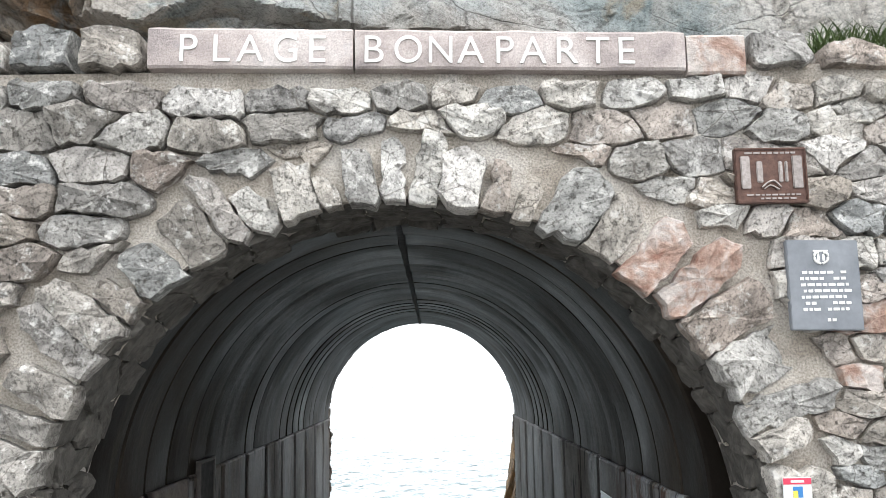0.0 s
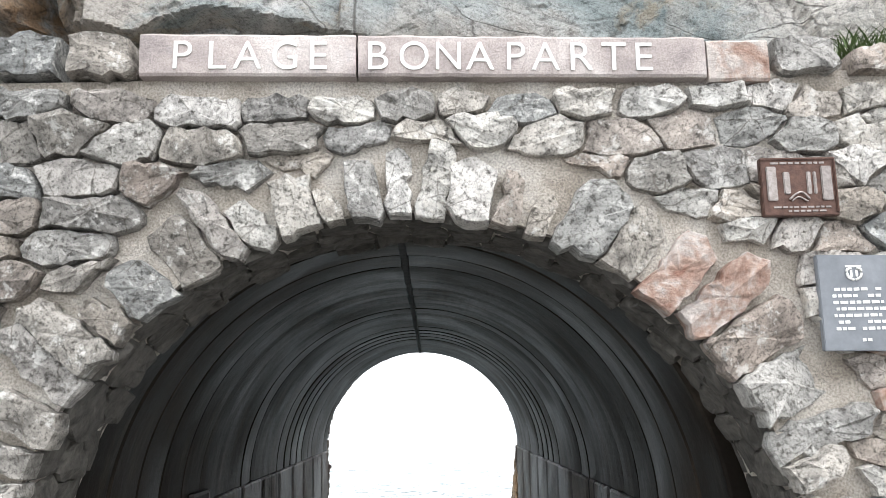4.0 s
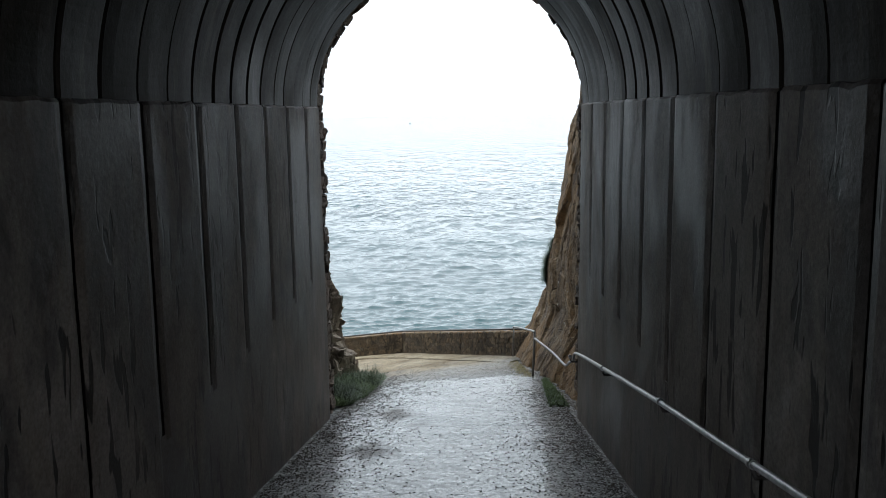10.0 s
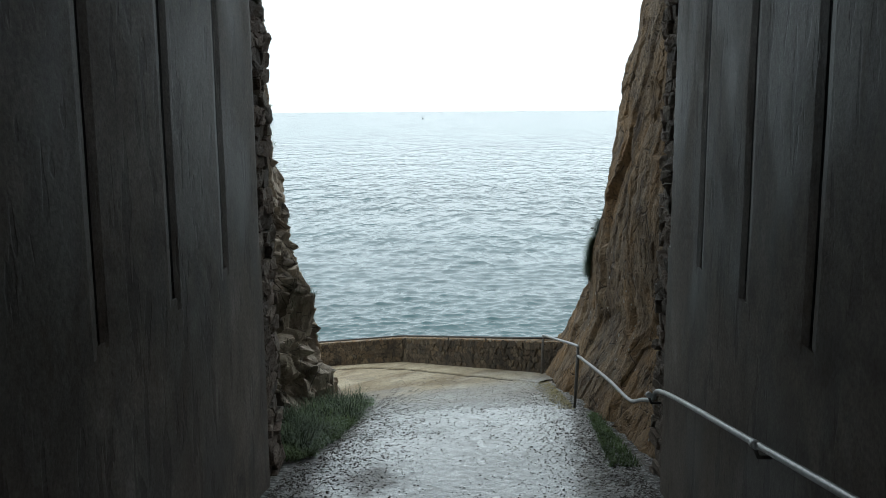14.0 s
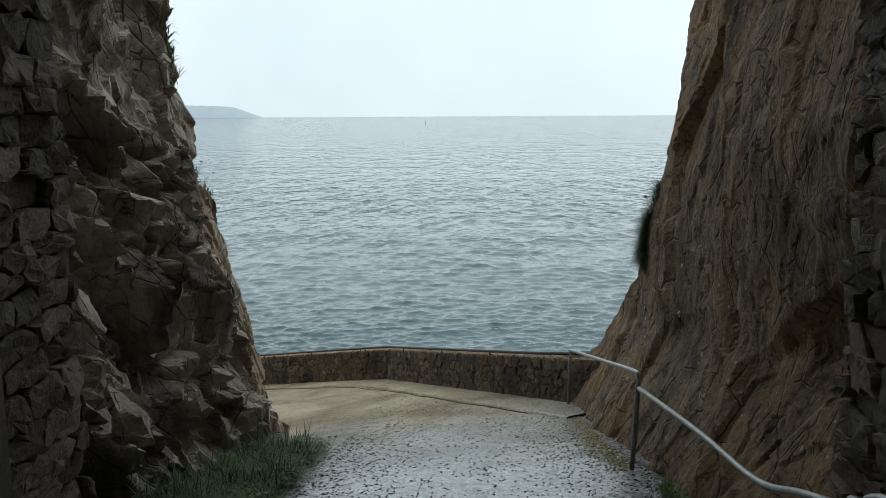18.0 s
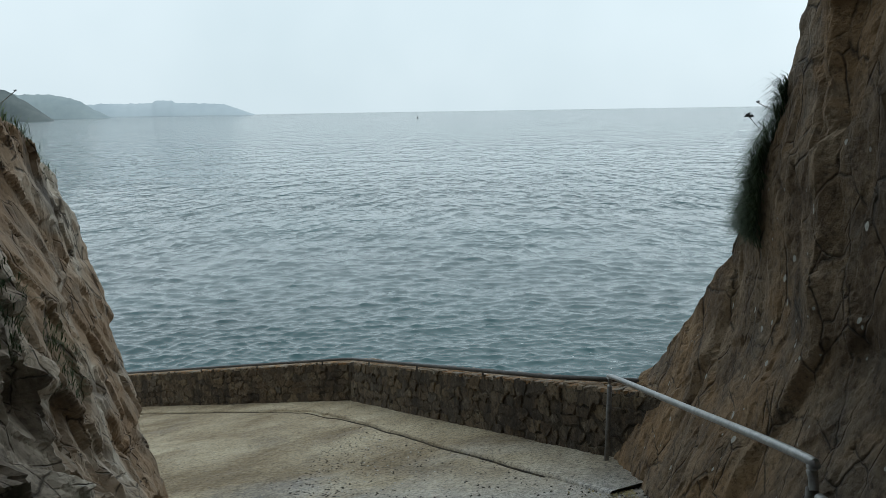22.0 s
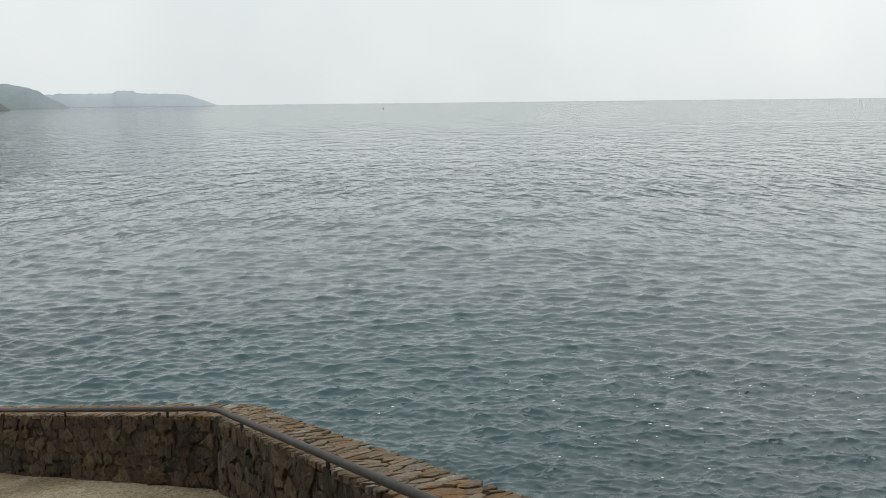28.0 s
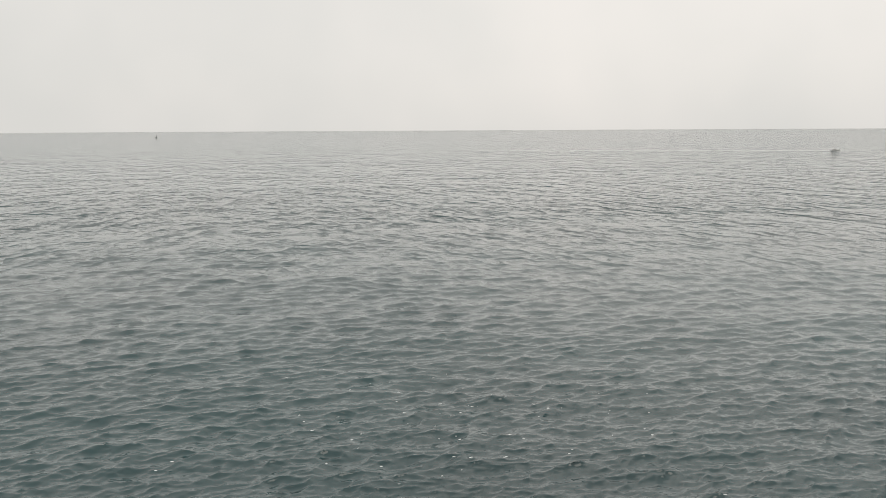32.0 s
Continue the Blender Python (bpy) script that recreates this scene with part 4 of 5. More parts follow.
# Out-of-view hill, added to close the place and keep sky light out.
def headland():
    bm = bmesh.new()
    xs = [x for x in np.concatenate([np.linspace(-24, -3, 28), np.linspace(3, 24, 28)])]
    for half in (xs[:28], xs[28:]):
        rows = []
        for y in np.linspace(1.2, 15.6, 34):
            rows.append([(x, y, 6.3 + 2.6 * min(1, max(0, (13 - y) / 4)) + 0.9 * noise.fractal((x * 0.15, y * 0.15, 3), 1, 2, 4) - 0.02 * max(0, abs(x) - 6) ** 2) for x in half])
        rows.append([(x, 16.0, -17) for x in half])
        vs = [[bm.verts.new(p) for p in row] for row in rows]
        for a, b in zip(vs, vs[1:]):
            for i in range(len(a) - 1):
                bm.faces.new((a[i], a[i + 1], b[i + 1], b[i]))
    rows = [[(x, y, 8.6 + 0.4 * noise.noise((x, y, 0)) - 0.25 * max(0, 2 - y)) for x in np.linspace(-3.2, 3.2, 14)] for y in np.linspace(1.2, 11.9, 20)]
    vs = [[bm.verts.new(p) for p in row] for row in rows]
    for a, b in zip(vs, vs[1:]):
        for i in range(len(a) - 1):
            bm.faces.new((a[i], a[i + 1], b[i + 1], b[i]))
    bmesh.ops.recalc_face_normals(bm, faces=bm.faces[:])
    tagged(part("headland", bm, TURF), "unseen grass-topped rocky headland closing over the tunnel", "headland", kind="structure")


headland()


# ---- parapet ----
def parapet_top(s, west):
    return -4.41 - 0.225 * s if west else -4.41 + 0.232 * s


def parapet_point(s, west, off):
    """A point of the parapet line, s metres from its corner and off metres outward of the rail, mitred at the corner."""
    d, o = (WEST, out_w) if west else (EAST, out_e)
    bis = (out_e + out_w).normalized()
    k = (bis * (off / bis.dot(o))).dot(d)
    return CORNER + o * off + d * (s + k * max(0.0, 1 - s / 0.6))


def parapet_wall(name, west, run, label):
    rows = []
    for s in np.concatenate([np.linspace(0, 0.6, 7), np.linspace(0.7, run, 60)]):
        top = parapet_top(s, west)
        rows.append([parapet_point(s, west, off) + Vector((0, 0, z)) for off, z in
                     ((0.0, ground(CORNER.y) - 3.0), (0.0, top - 0.05), (0.015, top - 0.025), (0.32, top - 0.025), (0.35, top - 0.05), (0.8, -17))])
    ob = part(name, sheet(rows if west else rows[::-1]), PARAPET_MORTAR)
    return tagged(ob, label, "parapet wall", kind="structure")


wall_e = parapet_wall("parapet_east", False, 7.6, "brown rubble stone parapet wall with flat coping stones")
wall_w = parapet_wall("parapet_west", True, WEST_RUN, "brown rubble stone parapet wall with flat coping stones")

# ---- rails ----
rail = thing("handrail", "galvanised steel pipe handrail along tunnel wall and rock", "handrail")
pts = [(1.56, 0.3, 0.77), (1.56, 2.05, 0.41), (1.56, 4.19, -0.005), (1.56, 5.83, -0.315), (1.57, 8.48, -0.86), (1.60, 10.9, -1.39), (1.62, 11.4, -1.62), (1.64, 12.0, -1.83), (1.65, 12.7, -2.07), (1.56, 13.6, -2.14),
       (1.345, 14.62, -2.17)]
part("pipe", tube(blend(pts, 8), 0.019), STEEL, rail)
part("pipe", tube(blend([(1.345, 14.66, -2.16), (1.345, 14.70, -2.10), (1.335, 14.82, -2.09), (1.24, 16.4, -2.44), (1.156, 17.93, -2.785), (1.152, 18.0, -2.83), (1.150, 18.0, -2.92)], 6), 0.018), STEEL, rail)
part("post", tube([(1.30, 14.68, -3.15), (1.33, 14.68, -2.6), (1.345, 14.68, -2.16)], 0.022), POSTSTEEL, rail, "dull rusty upright")
part("post", tube([(1.12, 18.0, -3.85), (1.14, 18.0, -3.3), (1.15, 18.0, -2.88)], 0.019), POSTSTEEL, rail, "dull rusty upright")
for y, z in ((1.6, 0.50), (3.9, 0.05), (5.85, -0.31), (8.48, -0.86), (11.25, -1.53)):
    bracket = part("bracket", tube([(1.66, y, z - 0.07), (1.58, y, z - 0.07), (1.56, y, z - 0.02)], 0.012, 8), DARKSTEEL, rail, "dark wall bracket")
    part("collar", tube([(1.56, y - 0.03, z + 0.006), (1.56, y + 0.03, z - 0.006)], 0.025, 12), STEEL, bracket)
top_rail = thing("parapet_rail", "dark painted steel pipe rail along the parapet", "rail")
line = [Vector((1.60, 18.0, -2.85))] + [CORNER + EAST * s + Vector((0, 0, parapet_top(s, False) + 0.04)) for s in (5.5, 4, 2, 0.5, 0.12)] + [CORNER + WEST * s + Vector((0, 0, parapet_top(s, True) + 0.04)) for s in (0.1, 0.5, 3, WEST_RUN + 3)]
part("pipe", tube(line, 0.020), DARKSTEEL, top_rail)
for s in (0.85, 2.55, 4.25):
    p = CORNER + EAST * s + Vector((0, 0, parapet_top(s, False)))
    part("bracket", tube([p + Vector((0, 0, -0.03)), p + Vector((0, 0, 0.04))], 0.011, 8), DARKSTEEL, top_rail)
for s in (0.6, 2.2, 3.8, 5.4, 7.0, 8.6, 10.2):
    p = CORNER + WEST * s + Vector((0, 0, parapet_top(s, True)))
    part("bracket", tube([p + Vector((0, 0, -0.03 if s < 7 else -0.6)), p + Vector((0, 0, 0.04))], 0.011, 8), DARKSTEEL, top_rail)


# ---- single stones ----
def clip(poly, nx, nz, c):
    """The part of a polygon where nx * x + nz * z <= c."""
    out = []
    for i, (x, z) in enumerate(poly):
        px, pz = poly[i - 1]
        a, b = nx * px + nz * pz - c, nx * x + nz * z - c
        if (a <= 0) != (b <= 0):
            t = a / (a - b)
            out.append((px + t * (x - px), pz + t * (z - pz)))
        if b <= 0:
            out.append((x, z))
    return out


def course_seeds(rng, u0, u1, v0, v1, low, high, wide):
    """Seeds of rough courses: (u, v) with heights from low to high and widths wide(u)."""
    seeds, v = [], v0
    while v < v1:
        h = rng.uniform(low, high)
        u = u0 - rng.uniform(0, 0.25)
        while u < u1 + 0.2:
            w = rng.uniform(*wide(u))
            seeds.append((u + w / 2, v + h / 2 + rng.uniform(-0.25, 0.25) * h))
            u += w
        v += h
    return seeds


def stone_cells(seeds, u0, u1, v0, v1, stretch=1.7):
    """One polygon round each seed, wider than high."""
    pts = np.array(seeds) * (1, stretch)
    cells = []
    for i, p in enumerate(pts):
        near = np.argsort(((pts - p) ** 2).sum(1))[1:16]
        poly = [(u0, v0 * stretch), (u1, v0 * stretch), (u1, v1 * stretch), (u0, v1 * stretch)]
        for j in near:
            d, m = pts[j] - p, (pts[j] + p) / 2
            poly = clip(poly, d[0], d[1], d @ m)
            if len(poly) < 3:
                break
        cells.append([(x, z / stretch) for x, z in poly])
    return cells


def area(poly):
    return abs(sum(poly[i - 1][0] * q[1] - q[0] * poly[i - 1][1] for i, q in enumerate(poly))) / 2


def stone(name, poly, place, deep, back, material, parent, rng, gap=0.012, rough=0.008):
    """A rough stone whose outline is poly in the wall's own plane; place(u, v, d) puts a point d metres proud of the wall."""
    cu, cv = np.mean(poly, axis=0)
    ring = []
    for i, (u, v) in enumerate(poly):
        pu, pv = poly[i - 1]
        n = max(1, int(math.hypot(u - pu, v - pv) / 0.045))
        ring += [(pu + (u - pu) * k / n, pv + (v - pv) * k / n) for k in range(n)]
    for _ in range(1):
        ring = [((a[0] + 7 * b[0] + c[0]) / 9, (a[1] + 7 * b[1] + c[1]) / 9) for a, b, c in zip(ring[-1:] + ring[:-1], ring, ring[1:] + ring[:1])]
    size = math.sqrt(area(ring)) + 1e-6
    ring = [(cu + (u - cu) * (1 - gap / size * 1.3) + rng.normal(0, rough), cv + (v - cv) * (1 - gap / size * 1.3) + rng.normal(0, rough)) for u, v in ring]
    n = len(ring)
    tilt_u, tilt_v = rng.normal(0, 0.10) * min(1, deep / 0.025), rng.normal(0, 0.10) * min(1, deep / 0.025)
    verts, levels = [], ((1.0, -back), (1.0, deep * 0.6), (0.95, deep * 0.95), (0.66, deep))
    for k, d in levels:
        for u, v in ring:
            wob = rng.normal(0, min(rough * 0.5, deep * 0.15)) + min(0.25 * deep, 0.02) * noise.noise((u * 7, v * 9, cu * 5)) if d > 0 else 0
            verts.append(place(cu + (u - cu) * k, cv + (v - cv) * k, d + wob + (tilt_u * (u - cu) + tilt_v * (v - cv)) * (d > 0)))
    verts.append(place(cu, cv, deep + rng.normal(0.004, 0.006) * min(1, deep / 0.03)))
    faces = [(a * n + i, a * n + (i + 1) % n, (a + 1) * n + (i + 1) % n, (a + 1) * n + i) for a in range(3) for i in range(n)]
    faces += [(3 * n + i, 3 * n + (i + 1) % n, 4 * n) for i in range(n)]
    me = bpy.data.meshes.new(name)
    centre = Vector(place(cu, cv, 0))
    me.from_pydata([Vector(p) - centre for p in verts], [], faces)
    me.materials.append(material)
    ob = new(name, me)
    ob.location = centre
    ob.parent = parent
    return ob


# ---- the portal's stones ----
def on_facade(u, v, d):
    return (u, -0.38 - d, v)


def build_facade():
    rng = np.random.default_rng(11)
    ring, a = [], -0.16
    while a < math.pi + 0.16:
        w = rng.uniform(0.11, 0.21)
        long = rng.uniform(0.20, 0.36)
        deg = math.degrees(a)
        if 18 < deg < 62:
            w, long = rng.uniform(0.15, 0.26), rng.uniform(0.34, 0.52)
        if 112 < deg < 160:
            w, long = rng.uniform(0.13, 0.24), rng.uniform(0.28, 0.46)
        ring.append((a, a + w / ARCH_R, long))
        a += w / ARCH_R
    key = min(range(len(ring)), key=lambda i: abs((ring[i][0] + ring[i][1]) / 2 - math.radians(87)))
    ring[key] = (ring[key][0], ring[key][1], 0.40)

    def reach(t):
        for a0, a1, long in ring:
            if a0 <= t < a1:
                return ARCH_R + long
        return ARCH_R + 0.3

    for i, (a0, a1, long) in enumerate(ring):
        lean = rng.normal(0, 0.02)
        poly = []
        for r, t in ((ARCH_R + rng.uniform(-0.02, 0.02), a0), (ARCH_R + rng.uniform(-0.02, 0.02), (a0 + a1) / 2), (ARCH_R + rng.uniform(-0.02, 0.02), a1),
                     (ARCH_R + long * rng.uniform(0.85, 1.0), a1 + lean - rng.uniform(0, 0.02)), (ARCH_R + long, (a0 + a1) / 2 + lean), (ARCH_R + long * rng.uniform(0.8, 1.0), a0 + lean + rng.uniform(0, 0.02))):
            poly.append((ARCH_X + r * math.cos(t), ARCH_Z + r * math.sin(t)))
        red = 44 < math.degrees((a0 + a1) / 2) < 52
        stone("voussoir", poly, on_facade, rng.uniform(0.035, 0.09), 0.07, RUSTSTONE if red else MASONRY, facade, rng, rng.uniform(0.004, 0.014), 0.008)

    def wide(u):
        return (0.24, 0.52) if u < -0.7 else (0.14, 0.36)

    u0, u1, v0, v1 = -2.9, 3.3, 0.2, 3.935
    seeds = course_seeds(rng, u0, u1, v0, v1, 0.085, 0.19, wide)
    for (su, sv), poly in zip(seeds, stone_cells(seeds, u0, u1, v0, v1, 2.1)):
        if len(poly) < 3 or sv < ARCH_Z and abs(su - ARCH_X) < ARCH_R + 0.15:
            continue
        moved, free = [], 0
        for u, v in poly:
            du, dv = u - ARCH_X, v - ARCH_Z
            r, t = math.hypot(du, dv), math.atan2(dv, du)
            if t < -math.pi / 2:
                t += 2 * math.pi
            least = reach(t) + 0.012
            free += r >= least
            if r < least:
                du, dv = du * least / r, dv * least / r
            moved.append((ARCH_X + du, ARCH_Z + dv))
        cu, cv = np.mean(moved, axis=0)
        edge = sum(math.dist(moved[i - 1], q) for i, q in enumerate(moved))
        if free < 1 or area(moved) < 0.035 * edge ** 2 or area(moved) < 0.003 or (cv < ARCH_Z and abs(cu - ARCH_X) < ARCH_R + 0.1):
            continue
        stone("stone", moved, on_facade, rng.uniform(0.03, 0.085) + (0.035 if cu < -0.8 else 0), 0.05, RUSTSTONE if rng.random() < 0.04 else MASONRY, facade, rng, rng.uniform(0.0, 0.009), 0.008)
    # dark stones of the reveal behind the arch face

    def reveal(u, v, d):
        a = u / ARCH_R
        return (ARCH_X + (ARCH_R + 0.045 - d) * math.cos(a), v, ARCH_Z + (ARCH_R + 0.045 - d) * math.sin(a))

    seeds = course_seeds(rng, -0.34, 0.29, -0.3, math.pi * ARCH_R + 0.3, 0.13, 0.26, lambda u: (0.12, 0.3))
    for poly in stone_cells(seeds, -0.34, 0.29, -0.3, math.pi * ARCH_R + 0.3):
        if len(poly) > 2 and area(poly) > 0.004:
            stone("reveal_stone", [(q, p) for p, q in poly], reveal, rng.uniform(0.01, 0.05), 0.02, REVEALSTONE, facade, rng, 0.006, 0.007)
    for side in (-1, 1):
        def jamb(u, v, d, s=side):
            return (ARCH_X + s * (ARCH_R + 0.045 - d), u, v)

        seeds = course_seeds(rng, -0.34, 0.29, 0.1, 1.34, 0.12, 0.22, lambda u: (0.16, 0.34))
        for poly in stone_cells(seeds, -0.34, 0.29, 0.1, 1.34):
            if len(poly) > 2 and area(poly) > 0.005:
                stone("jamb_stone", poly, jamb, rng.uniform(0.01, 0.05), 0.02, REVEALSTONE, facade, rng, 0.006, 0.007)
    # copings beside the name slab
    for x0, x1, zt in ((-2.85, -2.5, 4.20), (-2.47, -2.12, 4.25), (-2.08, -1.82, 4.20), (-1.79, -1.51, 4.22), (-1.48, -1.16, 4.23), (1.78, 2.08, 4.16), (2.12, 2.50, 4.10), (2.54, 2.9, 4.12), (2.93, 3.3, 4.1)):
        zb = 3.99 - 0.02 * x0 / 2
        poly = [(x0, zb), (x1, zb + rng.uniform(-0.02, 0.02)), (x1 - rng.uniform(0, 0.05), zt - 0.03), ((x0 + x1) / 2, zt + rng.uniform(-0.01, 0.02)), (x0 + rng.uniform(0, 0.04), zt - 0.02)]
        stone("coping_stone", poly, on_facade, rng.uniform(0.05, 0.09), 0.3, MASONRY, facade, rng, 0.006, 0.008)


build_facade()


def flat(name, x0, x1, y, z0, z1, thick, material, parent=None, label="", slope=0.0, bevel=0.004):
    """A plate in a wall's plane, its face at y, its ends sloping."""
    bm = box(x0, x1, y, y + thick, z0, z1, bevel)
    for v in bm.verts:
        v.co.z += slope * (v.co.x - x0)
    return part(name, bm, material, parent, label)


def letter(ch, x, z, height, y, material, parent, slope=0.0, wide=1.0):
    cu = bpy.data.curves.new("letter", "FONT")
    cu.body, cu.size, cu.extrude, cu.offset = ch, height / 0.70, 0.003, -0.001
    tmp = bpy.data.objects.new("letter", cu)
    me = bpy.data.meshes.new_from_object(tmp)
    bpy.data.objects.remove(tmp)
    bpy.data.curves.remove(cu)
    me.materials.append(material)
    me.name = "letter"
    ob = new("letter", me)
    ob.matrix_world = Matrix.Translation((x, y, z)) @ Euler((radians(90), radians(-math.degrees(math.atan(slope)) * -1), 0)).to_matrix().to_4x4() @ Matrix.Diagonal((wide, 1, 1, 1))
    ob.parent = parent
    return ob


def slab_mesh(x0, x1, z_at, material, parent, rng, name="slab"):
    rows = []
    for i, x in enumerate(np.linspace(x0, x1, 40)):
        lo, hi = z_at(x)
        jl, jh = 0.006 * noise.noise((x * 9, 1, 0)), 0.008 * noise.noise((x * 7, 5, 0))
        rows.append([(x, -0.1, lo + jl), (x, -0.445, lo + jl), (x, -0.455, lo + jl + 0.012), (x, -0.458 + 0.004 * noise.noise((x * 6, 0, 3)), (lo + hi) / 2), (x, -0.455, hi + jh - 0.014), (x, -0.44, hi + jh), (x, -0.1, hi + jh)])
    bm = sheet(rows)
    bm.verts.ensure_lookup_table()
    n = 7
    total = len(bm.verts)
    bm.faces.new([bm.verts[i] for i in range(n)][::-1])
    bm.faces.new([bm.verts[total - n + i] for i in range(n)])
    return part(name, bm, material, parent)


def build_name_slab():
    rng = np.random.default_rng(3)
    sign = thing("name_slab", "pink granite lintel slab with white painted capital letters", "inscription", at=FRONT)

    def z_at(x):
        k = (x + 1.14) / 2.59
        return 4.0 - 0.05 * k, 4.205 - 0.06 * k

    slab_mesh(-1.14, -0.155, z_at, GRANITE, sign, rng)
    slab_mesh(-0.145, 1.45, z_at, GRANITE, sign, rng)
    slab_mesh(1.458, 1.74, lambda x: (3.93, 4.13), RUSTSTONE, sign, rng, "end_stone")
    for text, xs in (("PLAGE", (-1.0, -0.84, -0.715, -0.545, -0.38)), ("BONAPARTE", (-0.115, 0.035, 0.195, 0.345, 0.52, 0.645, 0.81, 0.965, 1.11))):
        for ch, x in zip(text, xs):
            k = (x + 1.14) / 2.59
            letter(ch, x, 4.03 - 0.053 * k, 0.138, -0.4605, PAINT, sign, 0.02, 1.0 if ch not in "GON" else 0.92)


build_name_slab()


def bars(parent, rng, x0, x1, z0, z1, rows, y, material, name="text_bar", fill=0.75):
    """Rows of short raised bars for lettering too worn to read."""
    h = (z1 - z0) / rows
    for r in range(rows):
        z = z1 - (r + 0.75) * h
        x = x0 + rng.uniform(0, 0.1) * (x1 - x0)
        while x < x1:
            w = rng.uniform(0.012, 0.035)
            if rng.random() < fill and x + w < x1:
                flat(name, x, x + w, y, z, z + h * 0.45, 0.004, material, parent, "", 0, 0.0)
            x += w + 0.008


def build_plaques():
    rng = np.random.default_rng(8)
    b = thing("bronze_plaque", "dark bronze relief plaque on the stone wall", "plaque", at=FRONT)
    x0, x1, z0, z1 = 1.645, 1.985, 3.285, 3.552
    board = flat("plate", x0, x1, -0.475, z0, z1, 0.03, BRONZE, b)
    for q in ((x0, x1, z0, z0 + 0.012), (x0, x1, z1 - 0.012, z1)):
        flat("rim", q[0], q[1], -0.483, q[2], q[3], 0.012, BRONZE, b)
    for q in ((x0, x0 + 0.012), (x1 - 0.012, x1)):
        flat("rim", q[0], q[1], -0.483, z0 + 0.013, z1 - 0.013, 0.012, BRONZE, b)
    for xa, xb, za, zb in ((x0 + 0.025, x0 + 0.07, z0 + 0.07, z1 - 0.04), (x1 - 0.07, x1 - 0.022, z0 + 0.07, z1 - 0.04)):
        flat("cliff_relief", xa, xb, -0.484, za, zb, 0.012, PALEBRONZE, b, "pale worn relief panel")
    for xa, xb in ((x0 + 0.10, x0 + 0.13), (x1 - 0.135, x1 - 0.115), (x1 - 0.105, x1 - 0.09)):
        flat("pillar_relief", xa, xb, -0.482, z0 + 0.10, z1 - 0.065, 0.010, PALEBRONZE, b)
    part("wave_relief", tube(blend([(x0 + 0.12, -0.482, z0 + 0.075), (x0 + 0.15, -0.484, z0 + 0.10), (x0 + 0.18, -0.484, z0 + 0.105), (x0 + 0.21, -0.484, z0 + 0.075)], 5), 0.005, 6), PALEBRONZE, b)
    part("wave_relief", tube(blend([(x0 + 0.13, -0.482, z0 + 0.068), (x0 + 0.16, -0.484, z0 + 0.085), (x0 + 0.2, -0.484, z0 + 0.065)], 5), 0.004, 6), PALEBRONZE, b)
    bars(board, rng, x0 + 0.04, x1 - 0.04, z1 - 0.034, z1 - 0.014, 1, -0.479, PALEBRONZE, fill=0.95)
    bars(board, rng, x0 + 0.03, x1 - 0.03, z0 + 0.015, z0 + 0.05, 2, -0.479, PALEBRONZE, fill=0.85)
    s = thing("slate_plaque", "grey slate memorial plaque with pale worn lettering", "plaque", at=FRONT)
    x0, x1, z0, z1 = 1.86, 2.195, 2.69, 3.11
    board = flat("plate", x0, x1, -0.475, z0, z1, 0.035, SLATE, s, "", -0.02)
    cx = (x0 + x1) / 2 - 0.01
    for dx in (-1, 1):
        part("emblem", tube(blend([(cx + dx * 0.004, -0.478, z1 - 0.115), (cx + dx * 0.028, -0.479, z1 - 0.10), (cx + dx * 0.03, -0.479, z1 - 0.07), (cx + dx * 0.012, -0.479, z1 - 0.062)], 4), 0.006, 6), PAINT, s)
        flat("emblem", cx + dx * 0.012 - 0.005, cx + dx * 0.012 + 0.005, -0.478, z1 - 0.10, z1 - 0.07, 0.004, PAINT, s, "", 0, 0)
    flat("emblem", cx - 0.035, cx + 0.035, -0.478, z1 - 0.058, z1 - 0.05, 0.004, PAINT, s, "", 0, 0)
    bars(board, rng, x0 + 0.05, x1 - 0.04, z0 + 0.08, z1 - 0.14, 7, -0.4775, PAINT, fill=0.88)
    bars(board, rng, cx - 0.04, cx + 0.06, z0 + 0.03, z0 + 0.06, 1, -0.4775, PAINT, fill=0.7)
    t = thing("small_notice", "small white notice with a red top band", "sign", at=FRONT)
    x0, x1, z0, z1 = 1.768, 1.898, 1.90, 2.03
    flat("plate", x0, x1, -0.462, z0, z1, 0.006, WHITE, t, "", 0, 0.002)
    flat("band", x0 + 0.002, x1 - 0.002, -0.4645, z1 - 0.03, z1 - 0.003, 0.003, RED, t, "", 0, 0)
    flat("band_text", x0 + 0.035, x1 - 0.035, -0.4665, z1 - 0.022, z1 - 0.012, 0.002, WHITE, t, "", 0, 0)
    flat("symbol", x0 + 0.043, x0 + 0.088, -0.4645, z0 + 0.042, z0 + 0.09, 0.003, BLUE, t, "blue square symbol", 0, 0)
    flat("symbol", x0 + 0.043, x0 + 0.064, -0.4665, z0 + 0.042, z0 + 0.072, 0.002, YELLOW, t, "yellow patch", 0, 0)
    flat("footer_line", x0 + 0.012, x1 - 0.012, -0.4645, z0 + 0.018, z0 + 0.022, 0.003, SLATE, t, "", 0, 0)


build_plaques()


